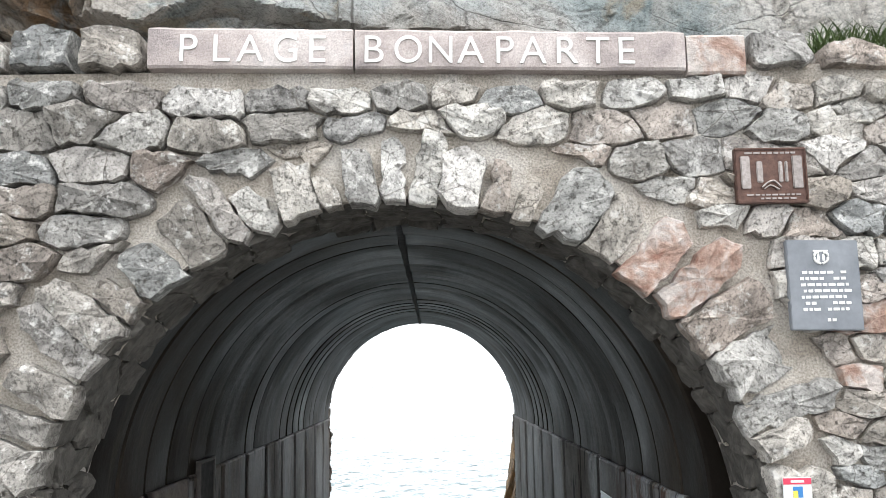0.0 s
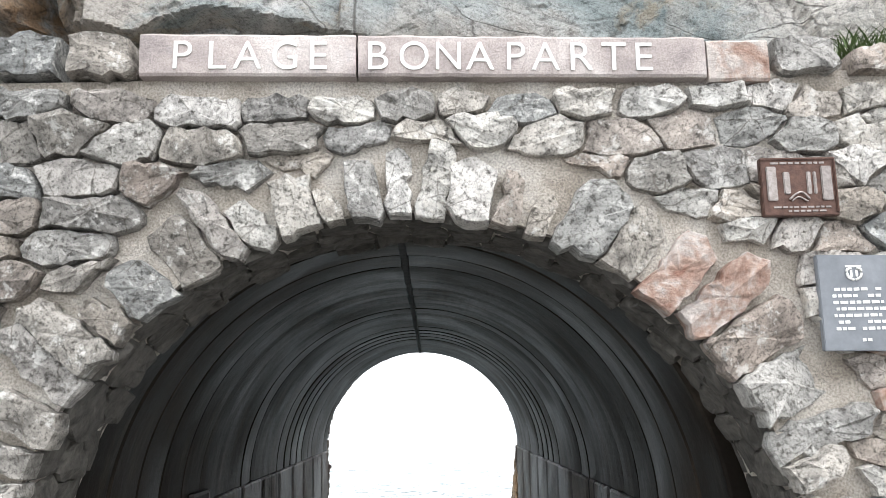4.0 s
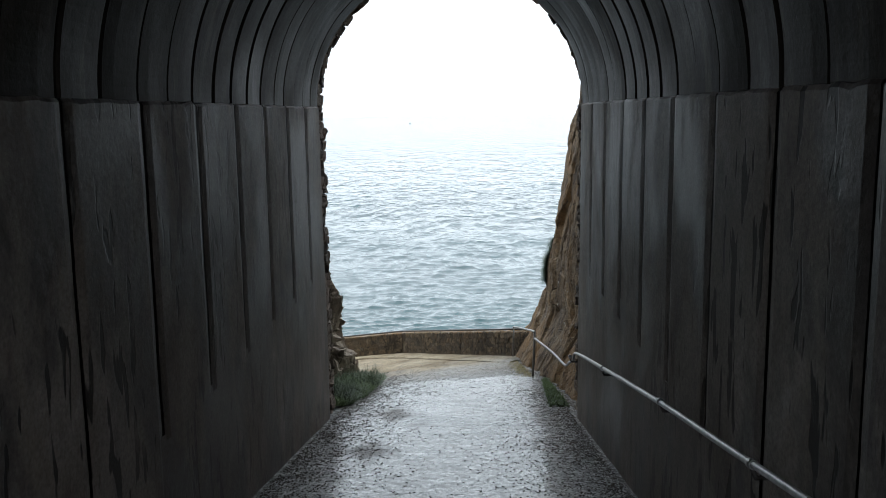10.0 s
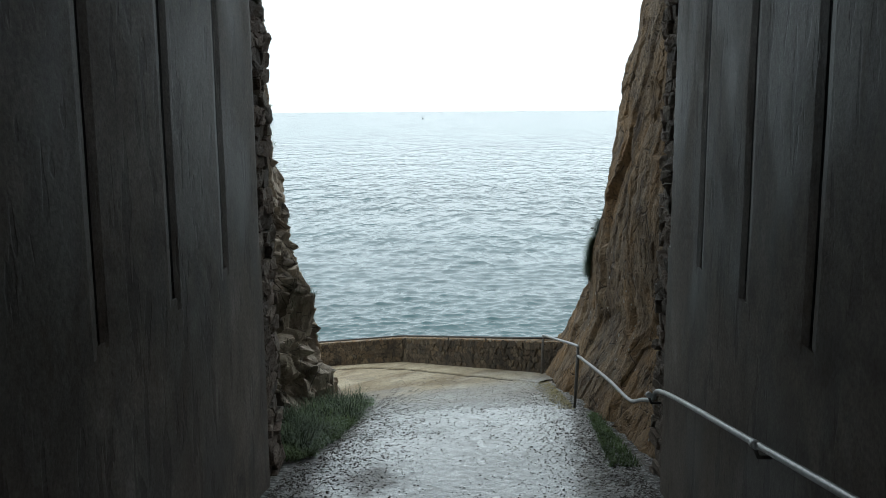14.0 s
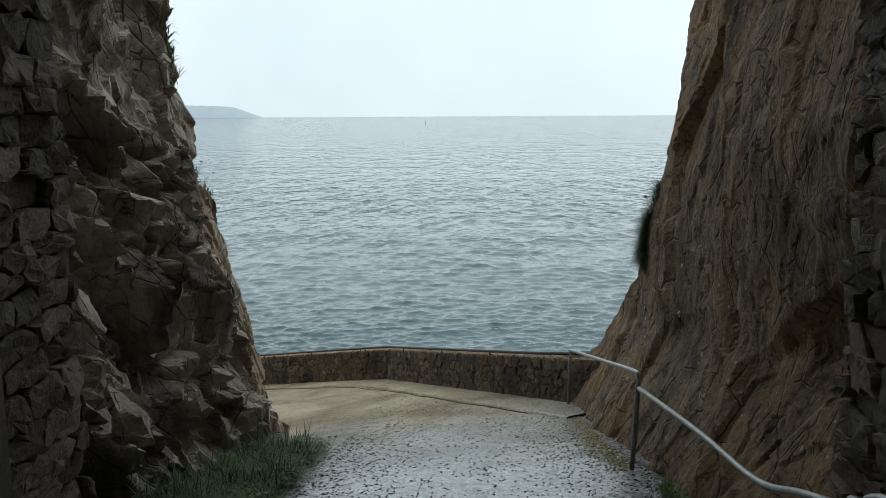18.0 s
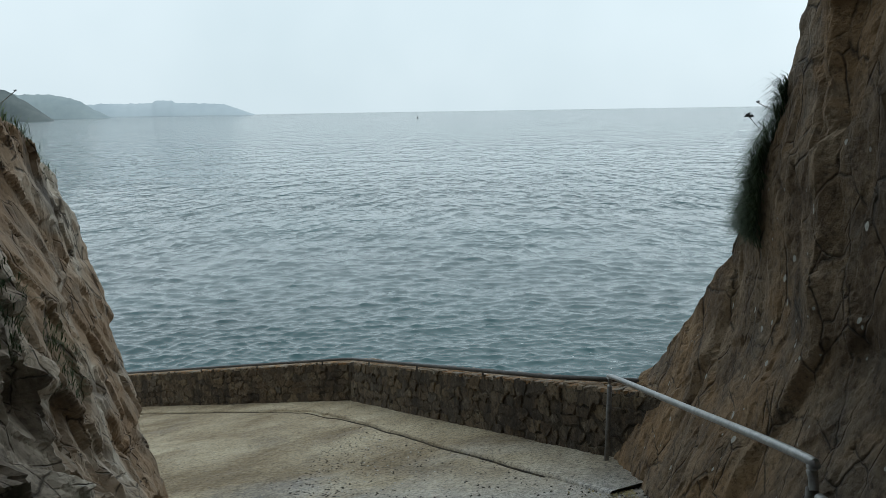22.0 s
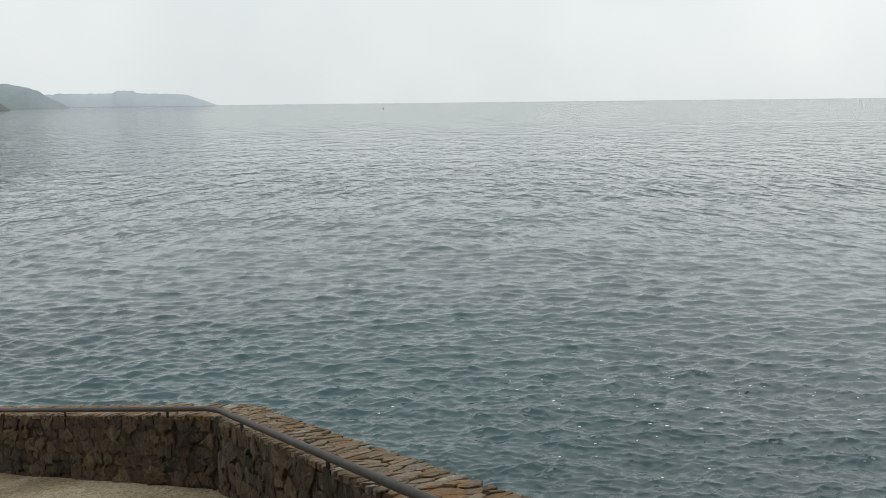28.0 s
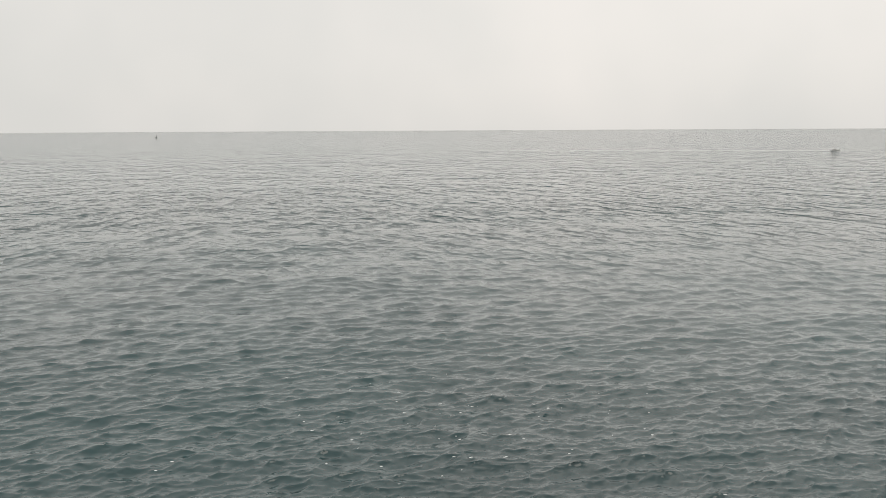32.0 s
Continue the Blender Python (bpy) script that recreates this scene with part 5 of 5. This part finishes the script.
# ---- on the tunnel walls ----
def build_wall_plates():
    p = thing("wall_plate", "pale cracked information plate screwed to the tunnel wall", "plate")
    x = HALF - 0.05
    part("plate", box(x, x + 0.008, 2.42, 2.86, 1.25, 1.52, 0.003), PLATE, p)
    for y in (2.445, 2.835):
        for z in (1.275, 1.495):
            part("screw", tube([(x - 0.004, y, z), (x + 0.006, y, z)], 0.007, 8), DARKSTEEL, p)
    part("crack", tube([(x - 0.001, 2.49, 1.49), (x - 0.001, 2.55, 1.43), (x - 0.001, 2.53, 1.40), (x - 0.001, 2.60, 1.33), (x - 0.001, 2.63, 1.26)], 0.0025, 4), DARKSTEEL, p, "dark crack")
    h = thing("wall_hatch", "dark metal hatch set in the tunnel wall", "hatch")
    x = -HALF + 0.045
    part("leaf", box(x - 0.02, x, 2.22, 2.64, 1.39, 1.86, 0.004), DARKJOINT, h)
    for q in ((2.19, 2.22, 1.36, 1.89), (2.64, 2.67, 1.36, 1.89)):
        part("frame_bar", box(x - 0.03, x + 0.01, q[0], q[1], q[2], q[3], 0.003), DARKSTEEL, h)
    for z0, z1 in ((1.36, 1.387), (1.863, 1.89)):
        part("frame_bar", box(x - 0.03, x + 0.01, 2.223, 2.637, z0, z1, 0.003), DARKSTEEL, h)


build_wall_plates()


# ---- masonry at the seaward mouth ----
def build_mouth():
    rng = np.random.default_rng(21)
    for side in (-1, 1):
        def place(u, v, d, s=side):
            return (s * (1.76 - d), u, v)

        u0, u1, v0, v1 = LENGTH + 0.01, LENGTH + 0.78, -2.75, SPRING
        seeds = course_seeds(rng, u0, u1, v0, v1, 0.08, 0.17, lambda u: (0.16, 0.42))
        for poly in stone_cells(seeds, u0, u1, v0, v1, 2.6):
            if len(poly) > 2 and area(poly) > 0.005:
                stone("stone", poly, place, rng.uniform(0.012, 0.07), 0.03, DARKSTONE, back_wall, rng, rng.uniform(0.002, 0.009), 0.008)

    def overhead(u, v, d):
        a = u / 1.76
        return ((1.76 - d) * math.cos(a), v, SPRING + (1.76 - d) * math.sin(a))

    seeds = course_seeds(rng, LENGTH + 0.01, LENGTH + 0.74, 0.0, math.pi * 1.76, 0.10, 0.2, lambda u: (0.2, 0.4))
    for poly in stone_cells(seeds, LENGTH + 0.01, LENGTH + 0.74, 0.0, math.pi * 1.76):
        if len(poly) > 2 and area(poly) > 0.005:
            stone("stone", [(q, p) for p, q in poly], overhead, rng.uniform(0.01, 0.04), 0.03, DARKSTONE, back_wall, rng, 0.012, 0.008)


build_mouth()


# ---- parapet stones ----
def build_parapet_stones():
    rng = np.random.default_rng(31)
    for west, wall, run in ((False, wall_e, 7.4), (True, wall_w, WEST_RUN)):
        def place(s, v, d, west=west):
            p = parapet_point(s, west, -d)
            return (p.x, p.y, parapet_top(s, west) - 0.03 - v)

        seeds = course_seeds(rng, 0.03, run, 0.0, 0.85, 0.06, 0.15, lambda u: (0.10, 0.36))
        for poly in stone_cells(seeds, 0.03, run, 0.0, 0.85, 2.0):
            if len(poly) > 2 and area(poly) > 0.006:
                stone("stone", poly, place, rng.uniform(0.002, 0.020), 0.02, PARAPET, wall, rng, rng.uniform(0.001, 0.018), 0.017)

        def lay(s, off, d, west=west):
            p = parapet_point(max(s, 0.0), west, off)
            return (p.x, p.y, parapet_top(s, west) - 0.026 + d)

        seeds = course_seeds(rng, 0.0, 0.36, 0.0, run, 0.03, 0.085, lambda u: (0.09, 0.24))
        for poly in stone_cells(seeds, -0.008, 0.36, 0.0, run, 1.6):
            if len(poly) > 2 and area(poly) > 0.002:
                stone("coping_stone", [(q, p) for p, q in poly], lay, rng.uniform(0.006, 0.013), 0.02, COPING, wall, rng, 0.0015, 0.004)


build_parapet_stones()

# apron along the parapet foot
for west, run in ((False, 7.2), (True, WEST_RUN + 1)):
    rows = []
    for s in np.linspace(0, run, 50):
        wob = 0.03 * noise.noise((s * 1.5, west, 0))
        row = []
        for off, up in ((0.05, 0.03), (-0.30 + wob, 0.032), (-0.53 + wob, 0.03), (-0.56 + wob, 0.022), (-0.565 + wob, -0.03)):
            p = parapet_point(s, west, off) if s > 0.6 else CORNER + (out_e + out_w).normalized() * off * 1.15 + (WEST if west else EAST) * s
            row.append((p.x, p.y, path_z(p.x, p.y) + up))
        rows.append(row)
    ob = part("apron", sheet(rows if not west else rows[::-1]), TERRACE)
    tagged(smooth(ob), "low concrete strip along the parapet foot", "kerb", kind="structure")

# drain groove beside the strip
drain_rows = []
for s in np.linspace(-6.8, 6.4, 120):
    west = s < 0
    wob = 0.03 * noise.noise((abs(s) * 1.5, west, 0))
    bend = 0.16 * math.exp(-(s / 1.1) ** 2)
    base = CORNER + (WEST * -s if west else EAST * s)
    o = (out_w if west else out_e).lerp((out_e + out_w).normalized(), math.exp(-(s / 0.8) ** 2))
    drain_rows.append([(q.x, q.y, path_z(q.x, q.y) + up) for q, up in ((base - o * (0.566 - wob + bend), 0.006), (base - o * (0.571 - wob + bend), 0.008), (base - o * (0.584 - wob + bend), 0.008), (base - o * (0.589 - wob + bend), -0.01))])
tagged(part("drain_groove", sheet(drain_rows), PARAPET_MORTAR), "dark narrow drain line curving along the terrace edge", "drain", kind="structure")

# lower wall where the west parapet steps down
rows = []
for s in np.linspace(WEST_RUN + 0.01, WEST_RUN + 5, 20):
    top = parapet_top(s, True) - 0.42
    rows.append([parapet_point(s, True, off) + Vector((0, 0, z)) for off, z in ((0.0, -9), (0.0, top), (0.34, top), (0.8, -17))])
tagged(part("parapet_low", sheet(rows), PARAPET_MORTAR), "low brown stone wall past the parapet end", "wall", kind="structure")


# ---- plants ----
def blades(points, material, name, label, category, length, width, droop, rng, lean=(0, 0, 0), spread=0.6):
    """A mesh of thin curved blades rooted at the points."""
    verts, faces = [], []
    for p in points:
        p = Vector(p)
        a, ln = rng.uniform(0, 2 * math.pi), length * rng.uniform(0.5, 1.2)
        d = (Vector((math.cos(a) * spread, math.sin(a) * spread, 1)) + Vector(lean)).normalized()
        side = d.cross(Vector((0, 0, 1)) + Vector((0.01, 0.02, 0))).normalized() * width * rng.uniform(0.6, 1.3)
        q1 = p + d * ln * 0.5
        q2 = q1 + (d + Vector((0, 0, -droop * rng.uniform(0.5, 1.3)))).normalized() * ln * 0.5
        i = len(verts)
        verts += [p - side, p + side, q1 - side * 0.8, q1 + side * 0.8, q2]
        faces += [(i, i + 1, i + 3, i + 2), (i + 2, i + 3, i + 4)]
    me = bpy.data.meshes.new(name)
    me.from_pydata(verts, [], faces)
    me.materials.append(material)
    return tagged(new(name, me), label, category, kind="stuff")


def surface_points(ob, test, n, rng):
    co = np.empty(len(ob.data.vertices) * 3)
    ob.data.vertices.foreach_get("co", co)
    co = co.reshape(-1, 3)
    good = co[[bool(test(*c)) for c in co]]
    if len(good) == 0:
        return []
    return good[rng.integers(0, len(good), n)] + rng.normal(0, 0.012, (n, 3))


def build_plants():
    rng = np.random.default_rng(41)
    # grass hanging from the east rock
    pts = surface_points(rock_e, lambda x, y, z: 16.5 < y < 17.5 and -1.62 < z < -0.75 and x < 2.4, 6000, rng)
    blades(pts, GRASS_DARK, "hanging_grass", "dark green grass tuft hanging from the rock edge", "grass", 0.18, 0.0028, 1.2, rng, (-0.9, -0.1, 0.0), 0.6)
    # grass on the west ledge
    pts = surface_points(rock_w, lambda x, y, z: 16.6 < y < 18.7 and abs(z - (-0.55 - 0.32 * (y - 16.7))) < 0.14, 900, rng)
    blades(pts, GRASS, "ledge_grass", "short green grass along the rock ledge", "grass", 0.10, 0.0025, 0.7, rng, (0.5, 0.1, 0.2), 0.6)
    for cx, cy, cz, r, n in ((2.35, 16.2, -1.9, 0.3, 260), (2.15, 15.4, -1.7, 0.25, 200), (2.2, 17.0, -2.4, 0.25, 200)):
        pts = surface_points(rock_w, lambda x, y, z: (y - cy) ** 2 + (z - cz) ** 2 < r * r, n, rng)
        blades(pts, GRASS_DARK, "rock_grass", "green tuft growing from a rock crack", "grass", 0.14, 0.003, 0.9, rng, (0.7, 0, 0), 0.7)
    pts = surface_points(rock_w, lambda x, y, z: 16.2 < y < 16.8 and 0.2 < z < 0.95, 420, rng)
    blades(pts, LEAF, "rock_shrub", "small dark green shrub clinging to the rock edge", "shrub", 0.16, 0.007, 0.8, rng, (0.7, -0.1, 0.1), 0.9)
    # verges at the foot of the rocks
    pts = []
    for _ in range(8500):
        y = rng.uniform(11.9, 16.8)
        w = 0.34 + 0.20 * math.sin((y - 11.9) * 0.75) + 0.12 * noise.noise((y * 2, 0, 0)) + 0.16 * max(0, y - 15.6)
        x = -2.12 + rng.uniform(-0.1, 1) * (w + 0.17)
        pts.append((x, y, path_z(x, y) + 0.10 * max(0, -1.45 - x)))
    blades(pts, GRASS, "verge_grass", "green weeds and grass along the rock foot", "grass", 0.20, 0.004, 0.8, rng, (0.3, -0.1, 0.1), 0.8)
    tufts = [(x, y, z) for x, y, z in pts if noise.noise((x * 3.1, y * 2.3, 4)) > 0.12]
    blades(tufts, GRASS_DARK, "verge_tufts", "taller dark green tufts in the verge", "grass", 0.38, 0.0045, 0.9, rng, (0.3, -0.1, 0.1), 0.7)
    pts = []
    for _ in range(1500):
        y = rng.uniform(11.95, 14.2)
        x = 1.66 - 0.12 * (y - 11.9) * 0.5 - rng.uniform(0, 0.28) * (1.1 - (y - 11.9) * 0.35)
        pts.append((x, y, path_z(x, y)))
    blades(pts, GRASS, "verge_grass", "low green weeds beside the handrail foot", "grass", 0.10, 0.005, 0.7, rng, (-0.2, -0.1, 0.1), 0.9)
    # broad leaves among the weeds
    pts = []
    for _ in range(1200):
        y = rng.uniform(12.2, 16.6)
        x = -2.0 + rng.uniform(0, 0.55)
        pts.append((x, y, path_z(x, y) + rng.uniform(0, 0.10)))
    blades(pts, LEAF, "verge_leaves", "broad green leaves among the grass", "plant", 0.09, 0.016, 0.9, rng, (0.3, -0.2, 0), 1.2)
    # moss and dry litter along the path's edge
    pts = []
    for _ in range(2600):
        y = rng.uniform(14.6, 19.2)
        edge = 1.30 - 0.05 * (y - 15) if y < 17.8 else (0.98 - 0.5 * (y - 17.8))
        x = edge - abs(rng.normal(0, 0.12))
        pts.append((x, y, path_z(x, y)))
    blades(pts, MOSS, "dry_moss", "yellowish moss and dry litter on the path edge", "moss", 0.025, 0.007, 0.5, rng, (0, 0, 0), 1.4)
    pts = []
    for _ in range(1600):
        side = rng.choice((-1, 1))
        y = rng.uniform(3.0, 11.6)
        x = side * (HALF - 0.05 - abs(rng.normal(0, 0.10)))
        pts.append((x, y, path_z(x, y)))
    blades(pts, LITTER, "wall_litter", "dark leaf litter and grit along the wall foot", "litter", 0.022, 0.008, 0.3, rng, (0, 0, -0.3), 2.0)


build_plants()
bush_rng = np.random.default_rng(77)
blades([(bush_rng.uniform(2.15, 2.85), bush_rng.uniform(-0.68, -0.42), 4.1 + bush_rng.uniform(0, 0.06)) for _ in range(700)], GRASS, "coping_grass", "small green grass tuft on the portal coping", "grass", 0.13, 0.004, 0.6, bush_rng, (0, -0.3, 0), 0.7)


def build_gravel():
    """Loose grit on the wet path, thickest along its edges."""
    rng = np.random.default_rng(83)
    shape = np.array(((1, 0, 0), (0, 1, 0), (-1, 0, 0), (0, -1, 0), (0.1, 0.1, 0.7), (0, 0, -0.3)))
    tris = ((0, 1, 4), (1, 2, 4), (2, 3, 4), (3, 0, 4), (1, 0, 5), (2, 1, 5), (3, 2, 5), (0, 3, 5))
    for name, label, material, n, small, big in (("dark_grit", "dark wet grit scattered over the path edges", LITTER, 17000, 0.004, 0.014), ("pale_gravel", "pale gravel bits scattered over the path", PALEGRIT, 5000, 0.004, 0.012)):
        verts, faces = [], []
        for _ in range(n):
            y = rng.triangular(0.3, 9.0, 22.0)
            half = 1.6 if y < 12 else 1.45
            x = (half - rng.exponential(0.42 if y < 13 else 0.8) % half) * rng.choice((-1, 1))
            r, a = rng.uniform(small, big), rng.uniform(0, 6.3)
            ca, sa = math.cos(a), math.sin(a)
            q = shape * (r * rng.uniform(0.7, 1.5), r * rng.uniform(0.6, 1.1), r)
            base, z = len(verts), path_z(x, y)
            verts += [(x + p[0] * ca - p[1] * sa, y + p[0] * sa + p[1] * ca, z + p[2]) for p in q]
            faces += [tuple(base + i for i in t) for t in tris]
        me = bpy.data.meshes.new(name)
        me.from_pydata(verts, [], faces)
        me.materials.append(material)
        tagged(new(name, me), label, "gravel", kind="stuff")


build_gravel()


def flower(root, tip, bend, head, n_rays, material, label):
    """A dry stalk with an umbel head."""
    ob = thing("dry_flower", label, "plant", "dry seed stalks")
    root, tip = Vector(root), Vector(tip)
    part("stem", tube(blend([root, root.lerp(tip, 0.5) + Vector(bend), tip], 5), 0.0022, 6), DRYSTEM, ob)
    bm = bmesh.new()
    rng = np.random.default_rng(n_rays)
    for _ in range(n_rays):
        d = Vector(rng.normal(0, 1, 3))
        d.z = abs(d.z) * 0.7
        d.normalize()
        bmesh.ops.create_icosphere(bm, subdivisions=1, radius=head * rng.uniform(0.2, 0.36), matrix=Matrix.Translation(tip + d * head * rng.uniform(0.3, 0.8)))
    part("seed_head", bm, material, ob, "dark dry seed head")
    return ob


flower((2.02, 17.0, -1.12), (1.78, 17.0, -0.91), (-0.02, 0, 0), 0.027, 16, DARKJOINT, "dry stalk with dark seed head on the rock edge")
flower((2.05, 17.02, -1.05), (1.83, 17.0, -0.83), (0.02, 0, 0.03), 0.016, 8, DARKJOINT, "thin dry stalk on the rock edge")
flower((2.04, 17.0, -1.12), (1.87, 17.0, -0.93), (0.0, 0, 0.03), 0.010, 6, DARKJOINT, "thin dry stalk on the rock edge")
flower((-3.0, 17.2, -0.85), (-2.86, 17.2, -0.55), (0.01, 0, 0.02), 0.014, 8, DARKJOINT, "thin dry stalk on the ledge")
flower((-3.05, 17.4, -0.9), (-2.80, 17.4, -0.68), (0.02, 0, 0.03), 0.012, 8, DARKJOINT, "thin dry stalk on the ledge")
for dx, dy in ((0, 0), (0.09, 0.05), (0.16, 0.02)):
    x, y = -1.58 + dx, 16.75 + dy
    flower((x - 0.06, y, path_z(x, y)), (x, y, path_z(x, y) + 0.14), (0.01, 0, 0.02), 0.018, 8, DARKJOINT, "small dry seed stalk beside the path")


def build_lichen():
    rng = np.random.default_rng(51)
    me0 = rock_e.data
    me0.update()
    picks = [v for v in me0.vertices if 12.4 < v.co.y < 18.0 and -3.2 < v.co.z < -1.0]
    bm = bmesh.new()
    for _ in range(170):
        v = picks[int(rng.integers(0, len(picks)))]
        n = v.normal if v.normal.x < 0 else -v.normal
        side = n.cross(Vector((0, 0, 1))).normalized()
        up = side.cross(n)
        r = abs(rng.normal(0.003, 0.006)) + 0.005
        c = v.co + n * 0.012
        vs = [bm.verts.new(c + side * math.cos(a) * r * rng.uniform(0.5, 1.1) + up * math.sin(a) * r * 1.3 * rng.uniform(0.6, 1.2)) for a in np.arange(8) * math.pi / 4]
        bm.faces.new(vs)
    tagged(part("lichen_spots", bm, LICHEN), "pale round lichen spots on the brown rock", "lichen", kind="stuff")


build_lichen()


# ---- distance ----
def far_land(name, y, tans, heights, material, label):
    """A ridge of far land: its skyline heights over sea level, from one bearing to the next."""
    rows = []
    for i, t in enumerate(np.linspace(tans[0], tans[-1], 160)):
        h = float(np.interp(t, tans, heights))
        h = max(h, 0) * (1 + 0.06 * noise.noise((t * 140, 0, 0)) + 0.04 * noise.noise((t * 500, 3, 0)))
        rows.append([(t * y, y, SEA_Z - 1), (t * y * 1.01, y * 1.01, SEA_Z + h * 0.55), (t * y * 1.03, y * 1.03, SEA_Z + h), (t * y * 1.06, y * 1.06, SEA_Z + h * 0.9), (t * y * 1.10, y * 1.10, SEA_Z - 1)])
    ob = part(name, sheet(rows), material)
    tagged(smooth(ob), label, "headland", kind="structure")


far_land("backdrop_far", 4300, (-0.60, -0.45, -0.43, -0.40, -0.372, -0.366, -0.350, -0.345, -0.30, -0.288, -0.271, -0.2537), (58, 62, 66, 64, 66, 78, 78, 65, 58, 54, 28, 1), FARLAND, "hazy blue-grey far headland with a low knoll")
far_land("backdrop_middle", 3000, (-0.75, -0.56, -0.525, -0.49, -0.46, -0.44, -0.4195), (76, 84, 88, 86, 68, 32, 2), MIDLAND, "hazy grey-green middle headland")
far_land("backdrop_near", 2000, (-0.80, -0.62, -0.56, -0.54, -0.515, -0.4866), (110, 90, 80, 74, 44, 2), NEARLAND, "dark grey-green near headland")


def build_boat():
    b = thing("motor_boat", "small white motor boat running offshore", "boat", at=(323, 430, SEA_Z))
    b.scale = (0.7, 0.6, 0.5)
    rows = []
    for x, w, lo in ((-4, 1.2, 0.0), (-2, 1.4, -0.1), (1, 1.3, -0.1), (3, 0.8, 0.2), (4.4, 0.05, 0.8)):
        rows.append([(x, -w, 1.1 + max(0, x) * 0.12), (x, -w * 0.8, lo), (x, 0, lo - 0.3), (x, w * 0.8, lo), (x, w, 1.1 + max(0, x) * 0.12), (x, 0, 1.15 + max(0, x) * 0.12)])
    bm = sheet(rows)
    part("hull", bm, WHITE, b)
    part("cabin", box(-2, 0.8, -0.9, 0.9, 1.1, 2.5, 0.15), WHITE, b)
    part("windscreen", box(0.62, 0.86, -0.8, 0.8, 1.7, 2.3, 0.02), DARKJOINT, b, "dark windscreen")
    rng = np.random.default_rng(61)
    bm = bmesh.new()
    for k in range(170):
        f = k / 170
        x, y = 319 - 190 * f ** 1.2, 430 + 95 * f ** 1.2 + rng.normal(0, 0.5 + 1.2 * f)
        if rng.random() > 1.0 - 0.92 * f:
            continue
        ln, w = rng.uniform(1.2, 4.5), rng.uniform(0.25, 0.7) * (1.2 - 0.5 * f)
        z = SEA_Z + 0.22
        vs = [bm.verts.new(p) for p in ((x - ln, y, z), (x - ln * 0.3, y - w, z), (x + ln * 0.6, y - w * 0.7, z), (x + ln, y, z), (x + ln * 0.3, y + w, z + 0.3), (x - ln * 0.5, y + w, z + 0.25))]
        bm.faces.new(vs)
    tagged(part("boat_wake", bm, FOAM), "broken white wake behind the motor boat", "wake", kind="stuff")
    buoy = thing("channel_buoy", "small dark buoy far out on the sea", "buoy", at=(-101, 1500, SEA_Z))
    part("body", tube([(0, 0, -0.5), (0, 0, 1.2)], 1.1, 12), DARKJOINT, buoy)
    part("mast", tube([(0, 0, 1.2), (0, 0, 4.0)], 0.25, 8), DARKJOINT, buoy)


build_boat()
foam_rng = np.random.default_rng(91)
bm = bmesh.new()
for _ in range(70):
    x, y, r = foam_rng.normal(9, 6), foam_rng.normal(56, 5), foam_rng.uniform(0.02, 0.06)
    bm.faces.new([bm.verts.new((x + 1.6 * r * math.cos(a) * foam_rng.uniform(0.6, 1.2), y + r * math.sin(a) * foam_rng.uniform(0.6, 1.2), SEA_Z + 0.24)) for a in np.arange(7) * 2 * math.pi / 7])
tagged(part("foam_flecks", bm, FOAM), "scattered white foam flecks on the sea", "foam", kind="stuff")
